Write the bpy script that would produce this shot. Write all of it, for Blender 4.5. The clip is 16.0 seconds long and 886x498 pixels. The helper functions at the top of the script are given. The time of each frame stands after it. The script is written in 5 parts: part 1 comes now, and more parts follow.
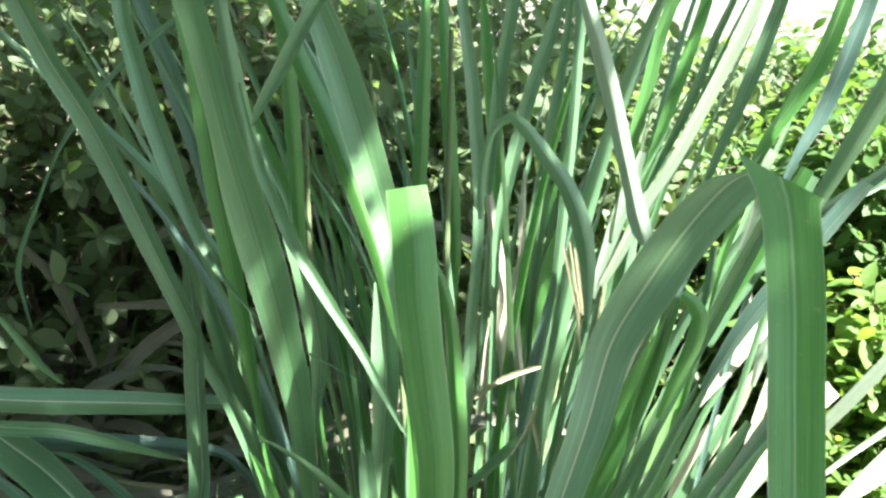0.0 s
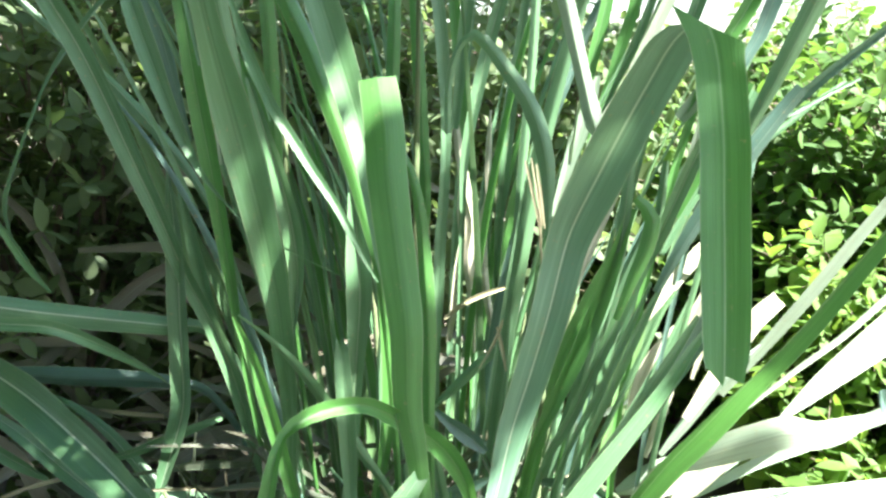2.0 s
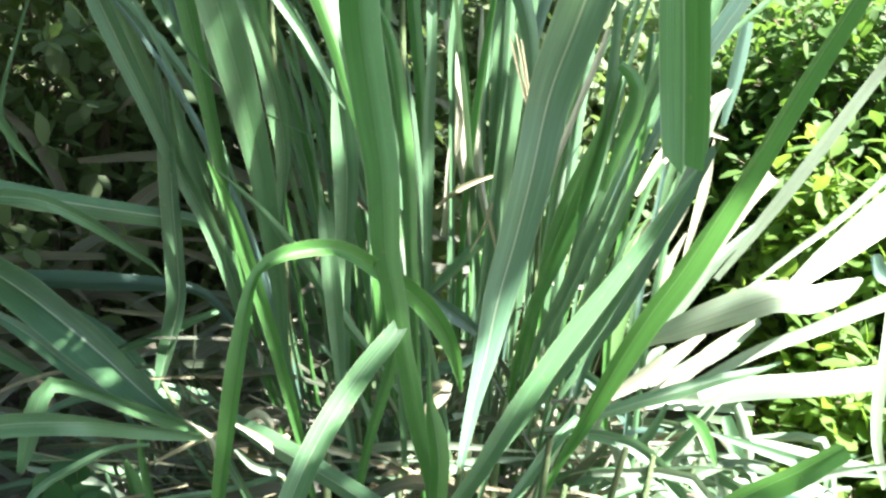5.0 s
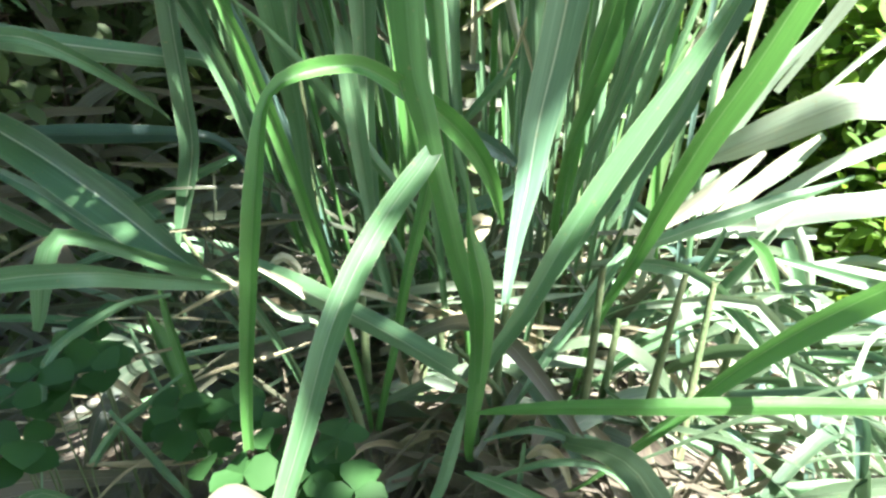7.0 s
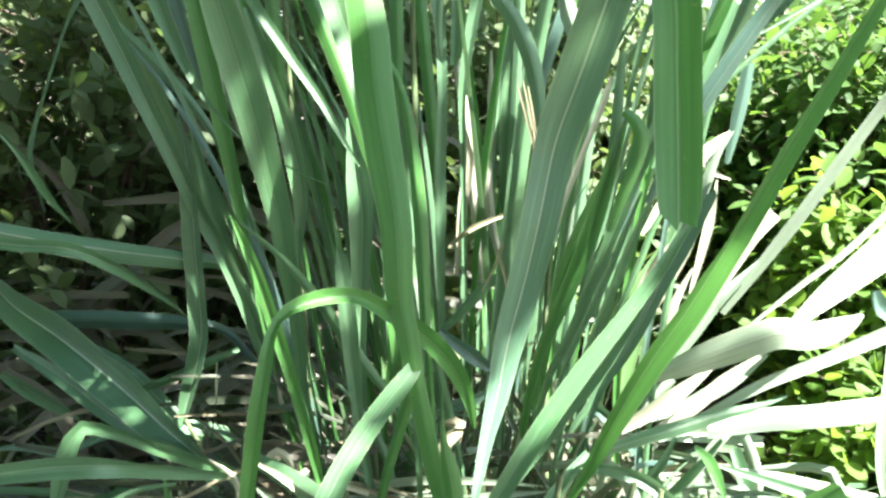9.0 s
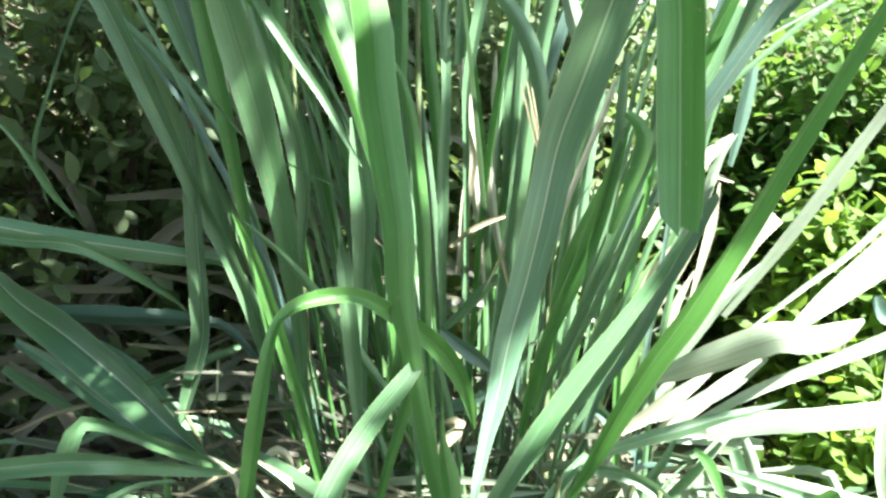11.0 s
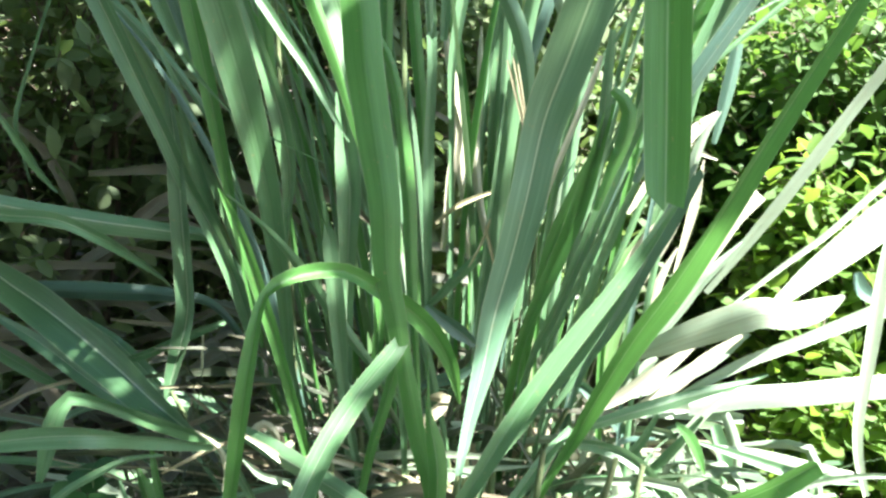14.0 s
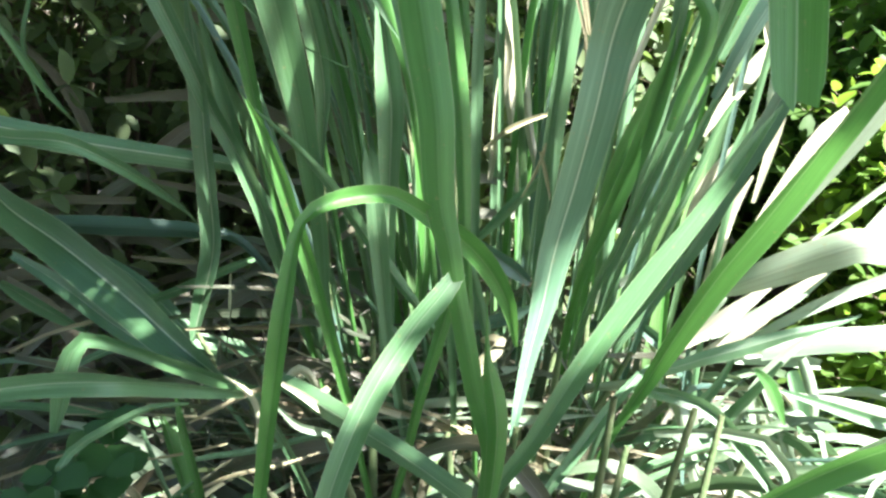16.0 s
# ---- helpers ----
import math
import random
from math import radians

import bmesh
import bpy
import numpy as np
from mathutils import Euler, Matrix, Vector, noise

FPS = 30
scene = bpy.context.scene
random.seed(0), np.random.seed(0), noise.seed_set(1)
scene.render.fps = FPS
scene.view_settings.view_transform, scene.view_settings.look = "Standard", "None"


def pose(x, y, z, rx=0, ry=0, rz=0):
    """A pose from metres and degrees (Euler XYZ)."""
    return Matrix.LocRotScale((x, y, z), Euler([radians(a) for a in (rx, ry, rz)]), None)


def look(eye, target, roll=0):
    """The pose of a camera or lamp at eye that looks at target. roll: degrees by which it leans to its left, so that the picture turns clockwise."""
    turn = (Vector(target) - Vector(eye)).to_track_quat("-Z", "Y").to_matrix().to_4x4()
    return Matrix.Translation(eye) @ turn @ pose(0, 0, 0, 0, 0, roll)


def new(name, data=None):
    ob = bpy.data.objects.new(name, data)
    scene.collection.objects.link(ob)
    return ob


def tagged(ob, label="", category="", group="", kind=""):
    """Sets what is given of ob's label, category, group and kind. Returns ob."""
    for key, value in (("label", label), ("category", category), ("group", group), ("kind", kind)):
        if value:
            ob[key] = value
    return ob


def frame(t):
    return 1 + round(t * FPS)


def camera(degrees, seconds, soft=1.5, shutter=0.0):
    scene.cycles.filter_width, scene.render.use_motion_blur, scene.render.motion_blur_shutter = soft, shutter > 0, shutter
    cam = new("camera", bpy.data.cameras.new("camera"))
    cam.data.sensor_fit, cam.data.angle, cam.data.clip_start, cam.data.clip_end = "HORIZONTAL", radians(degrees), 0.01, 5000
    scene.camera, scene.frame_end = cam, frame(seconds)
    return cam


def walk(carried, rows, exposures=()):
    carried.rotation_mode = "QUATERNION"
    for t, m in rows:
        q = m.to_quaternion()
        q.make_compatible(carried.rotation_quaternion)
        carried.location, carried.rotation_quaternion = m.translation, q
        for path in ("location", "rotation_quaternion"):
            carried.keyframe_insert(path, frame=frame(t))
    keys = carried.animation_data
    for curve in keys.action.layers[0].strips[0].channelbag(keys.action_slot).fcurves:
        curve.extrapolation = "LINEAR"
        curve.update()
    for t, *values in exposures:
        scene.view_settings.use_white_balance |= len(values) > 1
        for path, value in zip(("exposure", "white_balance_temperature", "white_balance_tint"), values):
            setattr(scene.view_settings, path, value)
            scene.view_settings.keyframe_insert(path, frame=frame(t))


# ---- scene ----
cam = camera(52.8, 16.0, soft=2.6)
METRES, EYE, TILT, LEAN, TURN = 0.75, 1.05, -14.0, 0.0, 0.0
ROWS = [
    (0.0, 0.0, 0.0, 0.0, -0.0, 0.0, -0.0),
    (0.5, -0.0135, -0.0113, -0.1021, -0.89, 1.42, 0.19),
    (1.0, -0.0315, -0.0393, -0.1449, -2.09, 1.56, 0.24),
    (1.5, -0.0025, -0.0616, -0.154, -1.56, 1.52, 0.25),
    (2.0, 0.0056, -0.0791, -0.1749, -1.66, 1.83, 0.47),
    (2.5, 0.0242, -0.1309, -0.2452, -1.77, 3.54, 0.88),
    (3.0, 0.0487, -0.1638, -0.3074, -1.38, 3.53, 1.43),
    (5.5, 0.0646, -0.0371, -0.3604, 0.73, -1.61, 1.92),
    (6.0, 0.0549, 0.0058, -0.387, 1.15, -6.75, 3.2),
    (6.5, 0.0492, 0.0336, -0.3873, 1.52, -8.79, 4.19),
    (7.0, 0.0493, 0.0366, -0.388, 1.61, -8.11, 4.58),
    (7.5, 0.0599, 0.0061, -0.3711, 1.55, -6.78, 4.39),
    (8.0, 0.0681, -0.0501, -0.3281, 1.08, -4.12, 3.66),
    (8.5, 0.0732, -0.1037, -0.3162, 0.9, -0.38, 2.92),
    (9.0, 0.0716, -0.1258, -0.3135, 1.13, 2.29, 2.16),
    (11.5, 0.0755, -0.1284, -0.3083, 1.15, 1.87, 1.36),
    (12.0, 0.0799, -0.1302, -0.3109, 0.62, 1.65, 1.38),
    (12.5, 0.0876, -0.1325, -0.315, 0.35, 1.51, 1.4),
    (13.0, 0.0818, -0.133, -0.3117, -0.04, 1.11, 1.36),
    (13.5, 0.0719, -0.1315, -0.3122, -0.19, 0.88, 1.37),
    (14.0, 0.0691, -0.1315, -0.3115, 0.19, 0.63, 1.37),
    (14.5, 0.0552, -0.0938, -0.3163, 0.56, 0.51, 1.46),
    (15.0, 0.0448, -0.0484, -0.3166, 1.08, -0.3, 1.38),
    (15.5, 0.0381, -0.0133, -0.321, 1.56, -1.5, 1.35),
    (16.0, 0.0265, 0.0131, -0.335, 1.7, -2.85, 1.5),
]
walk(cam, [(t, pose(0, 0, EYE, TILT, LEAN, TURN) @ pose(METRES * x, METRES * y, METRES * z, 90 + pitch, roll, yaw)) for t, x, y, z, yaw, pitch, roll in ROWS], exposures=((0.0, 3.16), (3.0, 3.16), (6.5, 3.08), (9.0, 3.12), (12.5, 3.14), (15.5, 3.03), (16.0, 3.03)))

# ---- light ----
SUN_TO = Vector((0.45, -0.33, 0.82)).normalized()
world = bpy.data.worlds.new("sky")
scene.world = world
world.use_nodes = True
wn = world.node_tree.nodes
sky = wn.new("ShaderNodeTexSky")
sky.sky_type, sky.sun_disc = "NISHITA", False
sky.sun_elevation = math.asin(SUN_TO.z)
sky.sun_rotation = math.atan2(SUN_TO.x, SUN_TO.y)
sky.dust_density = 1.2
wn["Background"].inputs["Strength"].default_value = 0.064
world.node_tree.links.new(sky.outputs["Color"], wn["Background"].inputs["Color"])
sun_data = bpy.data.lights.new("sun", "SUN")
sun_data.energy, sun_data.angle, sun_data.color = 5.0, radians(0.6), (1.0, 0.975, 0.955)
sun = new("sun", sun_data)
sun.matrix_world = look((0, 0, 6), Vector((0, 0, 6)) - SUN_TO)

rng = random.Random(11)

# ---- materials ----


def material(name):
    m = bpy.data.materials.new(name)
    m.use_nodes = True
    nt = m.node_tree
    return m, nt, nt.nodes["Principled BSDF"], nt.nodes["Material Output"]


def node(nt, kind, **inputs):
    n = nt.nodes.new(kind)
    for key, value in inputs.items():
        n.inputs[key.replace("_", " ")].default_value = value
    return n


def math_node(nt, op, a, b=None, clamp=False):
    n = nt.nodes.new("ShaderNodeMath")
    n.operation, n.use_clamp = op, clamp
    for i, v in enumerate((a, b)):
        if v is None:
            continue
        if isinstance(v, (int, float)):
            n.inputs[i].default_value = v
        else:
            nt.links.new(v, n.inputs[i])
    return n.outputs[0]


def mix_colour(nt, fac, a, b, blend="MIX"):
    n = nt.nodes.new("ShaderNodeMix")
    n.data_type, n.blend_type = "RGBA", blend
    for sock, v in ((n.inputs[0], fac), (n.inputs[6], a), (n.inputs[7], b)):
        if isinstance(v, (int, float, tuple)):
            sock.default_value = v
        else:
            nt.links.new(v, sock)
    return n.outputs[2]


def rgb(r, g, b):
    return (r, g, b, 1.0)


def blade_material(name, colour, colour_b, rib, glow, share=0.16, rough=0.42, island=False):
    """A grass blade: lengthwise veins, a pale midrib, blotches and dry flecks, light passing through."""
    m, nt, bsdf, out = material(name)
    uv = nt.nodes.new("ShaderNodeUVMap")
    uv.uv_map = "UVMap"
    sep = nt.nodes.new("ShaderNodeSeparateXYZ")
    nt.links.new(uv.outputs[0], sep.inputs[0])
    u, v = sep.outputs[0], sep.outputs[1]
    if island:
        rnd = nt.nodes.new("ShaderNodeNewGeometry").outputs["Random Per Island"]
    else:
        rnd = nt.nodes.new("ShaderNodeObjectInfo").outputs["Random"]
    # veins: noise stretched along the blade, coarse and fine
    def streaks(across, along, seed):
        comb = nt.nodes.new("ShaderNodeCombineXYZ")
        nt.links.new(math_node(nt, "MULTIPLY", u, across), comb.inputs[0])
        nt.links.new(math_node(nt, "MULTIPLY", v, along), comb.inputs[1])
        nt.links.new(math_node(nt, "MULTIPLY", rnd, seed), comb.inputs[2])
        tex = node(nt, "ShaderNodeTexNoise", Scale=1.0, Detail=3.0)
        nt.links.new(comb.outputs[0], tex.inputs["Vector"])
        return tex.outputs[0]

    def over(value, low, gain):
        return math_node(nt, "MULTIPLY", math_node(nt, "SUBTRACT", value, low, True), gain, True)

    vein, fine = streaks(9.0, 0.9, 50.0), streaks(34.0, 1.6, 90.0)
    coord = nt.nodes.new("ShaderNodeTexCoord")

    def cloud(scale, detail):
        tex = node(nt, "ShaderNodeTexNoise", Scale=scale, Detail=detail)
        nt.links.new(coord.outputs["Object"], tex.inputs["Vector"])
        return tex.outputs[0]

    blot, fleck, age = cloud(14.0, 4.0), cloud(160.0, 2.0), cloud(5.0, 3.0)
    base = mix_colour(nt, rnd, colour, colour_b)
    light = tuple(min(1.0, 1.5 * c + 0.018) for c in colour[:3]) + (1.0,)
    deep = tuple(0.58 * c for c in colour_b[:3]) + (1.0,)
    base = mix_colour(nt, over(vein, 0.50, 2.4), base, light)
    base = mix_colour(nt, over(fine, 0.54, 3.2), base, deep)
    base = mix_colour(nt, over(blot, 0.50, 1.8), base, colour_b)
    base = mix_colour(nt, over(age, 0.52, 1.2), base, tuple(1.35 * c for c in colour[:2]) + (0.95 * colour[2], 1.0))
    off = math_node(nt, "ABSOLUTE", math_node(nt, "SUBTRACT", u, 0.5))
    ribmask = math_node(nt, "SUBTRACT", 1.0, math_node(nt, "MULTIPLY", off, 30.0), True)
    groove = math_node(nt, "SUBTRACT", 1.0, math_node(nt, "ABSOLUTE", math_node(nt, "SUBTRACT", math_node(nt, "MULTIPLY", off, 26.0), 1.5)), True)
    base = mix_colour(nt, math_node(nt, "MULTIPLY", groove, 0.5), base, deep)
    ribs = math_node(nt, "MULTIPLY", math_node(nt, "FRACT", math_node(nt, "MULTIPLY", rnd, 7.3)), rib, True) if rib < 0.8 else rib
    base = mix_colour(nt, math_node(nt, "MULTIPLY", ribmask, ribs), base, rgb(0.50, 0.58, 0.42))
    edge = over(off, 0.468, 40.0)
    base = mix_colour(nt, math_node(nt, "MULTIPLY", edge, 0.45), base, rgb(0.40, 0.46, 0.30))
    base = mix_colour(nt, over(fleck, 0.67, 5.0), base, rgb(0.30, 0.24, 0.11))
    nt.links.new(base, bsdf.inputs["Base Color"])
    bsdf.inputs["Roughness"].default_value = rough
    bsdf.inputs["Specular IOR Level"].default_value = 0.6
    bump = node(nt, "ShaderNodeBump", Strength=0.4, Distance=0.0012)
    nt.links.new(fine, bump.inputs["Height"])
    nt.links.new(bump.outputs[0], bsdf.inputs["Normal"])
    tr = nt.nodes.new("ShaderNodeBsdfTranslucent")
    nt.links.new(mix_colour(nt, 0.75, base, glow), tr.inputs["Color"])
    mix = nt.nodes.new("ShaderNodeMixShader")
    mix.inputs[0].default_value = share
    nt.links.new(bsdf.outputs[0], mix.inputs[1])
    nt.links.new(tr.outputs[0], mix.inputs[2])
    nt.links.new(mix.outputs[0], out.inputs["Surface"])
    return m


GLOW = rgb(0.21, 0.36, 0.16)
MAT = {
    "g": blade_material("glaucous_blade", rgb(0.108, 0.216, 0.112), rgb(0.078, 0.186, 0.074), 0.70, GLOW),
    # glaucous colour lightened to put skylight on the one arching blade
    "c": blade_material("skylit_blade", rgb(0.138, 0.262, 0.172), rgb(0.112, 0.232, 0.138), 0.90, GLOW),
    "m": blade_material("ribbed_blade", rgb(0.104, 0.204, 0.112), rgb(0.078, 0.174, 0.078), 0.90, GLOW),
    "b": blade_material("fresh_blade", rgb(0.072, 0.212, 0.046), rgb(0.058, 0.176, 0.040), 0.45, rgb(0.15, 0.38, 0.08), 0.28),
    # ordinary green blades that sun burns pale; the light is in the colour
    "p": blade_material("sunlit_blade", rgb(0.20, 0.29, 0.20), rgb(0.28, 0.34, 0.24), 0.30, rgb(0.30, 0.42, 0.18), 0.16),
    "s": blade_material("straw_blade", rgb(0.34, 0.32, 0.20), rgb(0.22, 0.185, 0.115), 0.10, rgb(0.36, 0.32, 0.17), 0.20, 0.6),
    # near-white for dry sheaths and for blades that sun blows out
    "w": blade_material("sun_white_blade", rgb(0.48, 0.48, 0.36), rgb(0.40, 0.38, 0.27), 0.20, rgb(0.45, 0.45, 0.28), 0.15),
    "l": blade_material("bluish_blade", rgb(0.080, 0.150, 0.125), rgb(0.072, 0.145, 0.100), 0.30, rgb(0.14, 0.32, 0.12)),
}
FILL = blade_material("inner_blade", rgb(0.095, 0.190, 0.090), rgb(0.110, 0.215, 0.065), 0.30, GLOW, island=True)
# copy of the inner blade, darkened to imitate shade over the low right
LEANING_DIM = blade_material("dim_leaning_blade", rgb(0.062, 0.118, 0.070), rgb(0.088, 0.130, 0.066), 0.30, rgb(0.12, 0.23, 0.09), 0.25, island=True)
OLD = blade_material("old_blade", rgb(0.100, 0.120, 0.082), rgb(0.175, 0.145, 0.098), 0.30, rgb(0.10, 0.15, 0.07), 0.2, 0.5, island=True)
# foot blades and litter: dead browns, darkened further for the shade there
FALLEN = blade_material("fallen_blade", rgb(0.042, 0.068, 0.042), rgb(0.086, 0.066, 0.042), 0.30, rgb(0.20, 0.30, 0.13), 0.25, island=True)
LITTER = blade_material("dry_litter", rgb(0.15, 0.128, 0.085), rgb(0.050, 0.038, 0.028), 0.10, rgb(0.30, 0.28, 0.12), 0.15, 0.7, island=True)


def leaf_material(name, colour, colour_b, glow, share, rough=0.62):
    """Small broad leaves: colour varies leaf by leaf, light passes through."""
    m, nt, bsdf, out = material(name)
    rnd = nt.nodes.new("ShaderNodeNewGeometry").outputs["Random Per Island"]
    coord = nt.nodes.new("ShaderNodeTexCoord")
    blot = node(nt, "ShaderNodeTexNoise", Scale=60.0, Detail=3.0)
    nt.links.new(coord.outputs["Object"], blot.inputs["Vector"])
    base = mix_colour(nt, rnd, colour, colour_b)
    base = mix_colour(nt, math_node(nt, "MULTIPLY", math_node(nt, "SUBTRACT", blot.outputs[0], 0.5, True), 2.0, True), base, colour_b)
    nt.links.new(base, bsdf.inputs["Base Color"])
    bsdf.inputs["Roughness"].default_value = rough
    tr = nt.nodes.new("ShaderNodeBsdfTranslucent")
    nt.links.new(mix_colour(nt, 0.7, base, glow), tr.inputs["Color"])
    mix = nt.nodes.new("ShaderNodeMixShader")
    mix.inputs[0].default_value = share
    nt.links.new(bsdf.outputs[0], mix.inputs[1])
    nt.links.new(tr.outputs[0], mix.inputs[2])
    nt.links.new(mix.outputs[0], out.inputs["Surface"])
    return m


def rough_material(name, colour, colour_b, scale, bump=0.01, fine=6.0, roughness=0.9):
    m, nt, bsdf, out = material(name)
    coord = nt.nodes.new("ShaderNodeTexCoord")
    a = node(nt, "ShaderNodeTexNoise", Scale=scale, Detail=6.0)
    b = node(nt, "ShaderNodeTexNoise", Scale=scale * fine, Detail=4.0)
    for n in (a, b):
        nt.links.new(coord.outputs["Object"], n.inputs["Vector"])
    ramp = math_node(nt, "MULTIPLY", math_node(nt, "SUBTRACT", a.outputs[0], 0.35, True), 3.0, True)
    c = mix_colour(nt, ramp, colour, colour_b)
    c = mix_colour(nt, math_node(nt, "MULTIPLY", b.outputs[0], 0.6), c, tuple(0.55 * x for x in colour[:3]) + (1.0,))
    nt.links.new(c, bsdf.inputs["Base Color"])
    bsdf.inputs["Roughness"].default_value = roughness
    bp = node(nt, "ShaderNodeBump", Strength=0.8, Distance=bump)
    nt.links.new(b.outputs[0], bp.inputs["Height"])
    nt.links.new(bp.outputs[0], bsdf.inputs["Normal"])
    return m


SOIL = rough_material("dry_soil", rgb(0.09, 0.074, 0.054), rgb(0.24, 0.21, 0.165), 7.0)
BARK = rough_material("bark", rgb(0.12, 0.09, 0.06), rgb(0.20, 0.16, 0.11), 18.0)
CULM = rough_material("culm", rgb(0.10, 0.16, 0.06), rgb(0.18, 0.20, 0.10), 30.0, 0.002)
HEDGE_SUN = leaf_material("hedge_leaf", rgb(0.042, 0.100, 0.022), rgb(0.080, 0.155, 0.030), rgb(0.20, 0.38, 0.05), 0.40)
# sunlight put into a paler, yellower copy of the hedge leaf
HEDGE_LIT = leaf_material("lit_hedge_leaf", rgb(0.070, 0.155, 0.028), rgb(0.118, 0.205, 0.038), rgb(0.33, 0.53, 0.06), 0.45)
# hedge leaf toned by hand for the shaded shrubs, lightened to lift them
HEDGE_SHADE_TONE = leaf_material("shade_toned_leaf", rgb(0.092, 0.145, 0.068), rgb(0.135, 0.178, 0.080), rgb(0.22, 0.34, 0.07), 0.42)
CROWN = leaf_material("crown_leaf", rgb(0.055, 0.150, 0.040), rgb(0.075, 0.18, 0.045), rgb(0.16, 0.40, 0.06), 0.35, 0.5)
WEED = leaf_material("weed_leaf", rgb(0.028, 0.088, 0.026), rgb(0.040, 0.110, 0.030), rgb(0.07, 0.22, 0.04), 0.30, 0.5)

# ---- ground ----


def height(x, y):
    """Height of the soil: a root mound under the clump on gently falling ground."""
    d = math.hypot((x + 0.03) / (0.80 if x < -0.03 else 0.50), (y - 0.80) / 0.60)
    mound = 0.24 * math.exp(-d * d)
    lump = 0.020 * noise.noise(Vector((x * 5, y * 5, 0))) + 0.03 * noise.noise(Vector((x * 1.3, y * 1.3, 3)))
    return mound + lump * math.exp(-max(0.0, math.hypot(x, y) - 3.0) / 4.0)


def mesh_object(name, verts, faces, mats, parent=None, uvs=None, smooth=True, slots=None):
    me = bpy.data.meshes.new(name)
    me.from_pydata(verts, [], faces)
    if uvs is not None:
        layer = me.uv_layers.new(name="UVMap")
        loops = np.empty(len(me.loops), dtype=np.int32)
        me.loops.foreach_get("vertex_index", loops)
        layer.data.foreach_set("uv", np.asarray(uvs, dtype=np.float32)[loops].ravel())
    for m in mats if isinstance(mats, (list, tuple)) else [mats]:
        me.materials.append(m)
    if slots is not None:
        me.polygons.foreach_set("material_index", slots)
    if smooth:
        me.polygons.foreach_set("use_smooth", [True] * len(me.polygons))
    me.update()
    ob = new(name, me)
    if parent is not None:
        ob.parent = parent
    return ob


def grid_steps():
    near = [i * 0.05 for i in range(-60, 61)]
    far = [3.5, 4.5, 6, 9, 14, 25, 50, 120, 400, 1500]
    return [-f for f in reversed(far)] + near + far


xs = grid_steps()
ground_v = [(x, y + 0.8, height(x, y + 0.8)) for y in xs for x in xs]
n = len(xs)
ground_f = [(j * n + i, j * n + i + 1, (j + 1) * n + i + 1, (j + 1) * n + i) for j in range(n - 1) for i in range(n - 1)]
ground = mesh_object("ground", ground_v, ground_f, SOIL)
tagged(ground, "dry brown soil rising to a low root mound", "ground", kind="structure")

# ---- the grass clump ----


def smooth_path(points, count):
    """Even samples on a centripetal curve through the points."""
    p = [Vector(q) for q in points]
    p = [p[0] + (p[0] - p[1]) * 0.3] + p + [p[-1] + (p[-1] - p[-2]) * 0.3]
    fine = []
    for i in range(1, len(p) - 2):
        t = [0.0]
        for a, b in ((i - 1, i), (i, i + 1), (i + 1, i + 2)):
            t.append(t[-1] + max(1e-4, (p[b] - p[a]).length) ** 0.5)
        q = p[i - 1:i + 3]
        for k in range(12):
            s = t[1] + (t[2] - t[1]) * k / 12
            a = [q[j] + (q[j + 1] - q[j]) * ((s - t[j]) / (t[j + 1] - t[j])) for j in range(3)]
            b = [a[j] + (a[j + 1] - a[j]) * ((s - t[j]) / (t[j + 2] - t[j])) for j in range(2)]
            fine.append(b[0] + (b[1] - b[0]) * ((s - t[1]) / (t[2] - t[1])))
    fine.append(p[-2])
    run = [0.0]
    for a, b in zip(fine, fine[1:]):
        run.append(run[-1] + (b - a).length)
    out, j = [], 0
    for k in range(count):
        s = run[-1] * k / (count - 1)
        while j < len(run) - 2 and run[j + 1] < s:
            j += 1
        f = (s - run[j]) / max(1e-6, run[j + 1] - run[j])
        out.append(fine[j].lerp(fine[j + 1], min(1.0, max(0.0, f))))
    return out, run[-1]


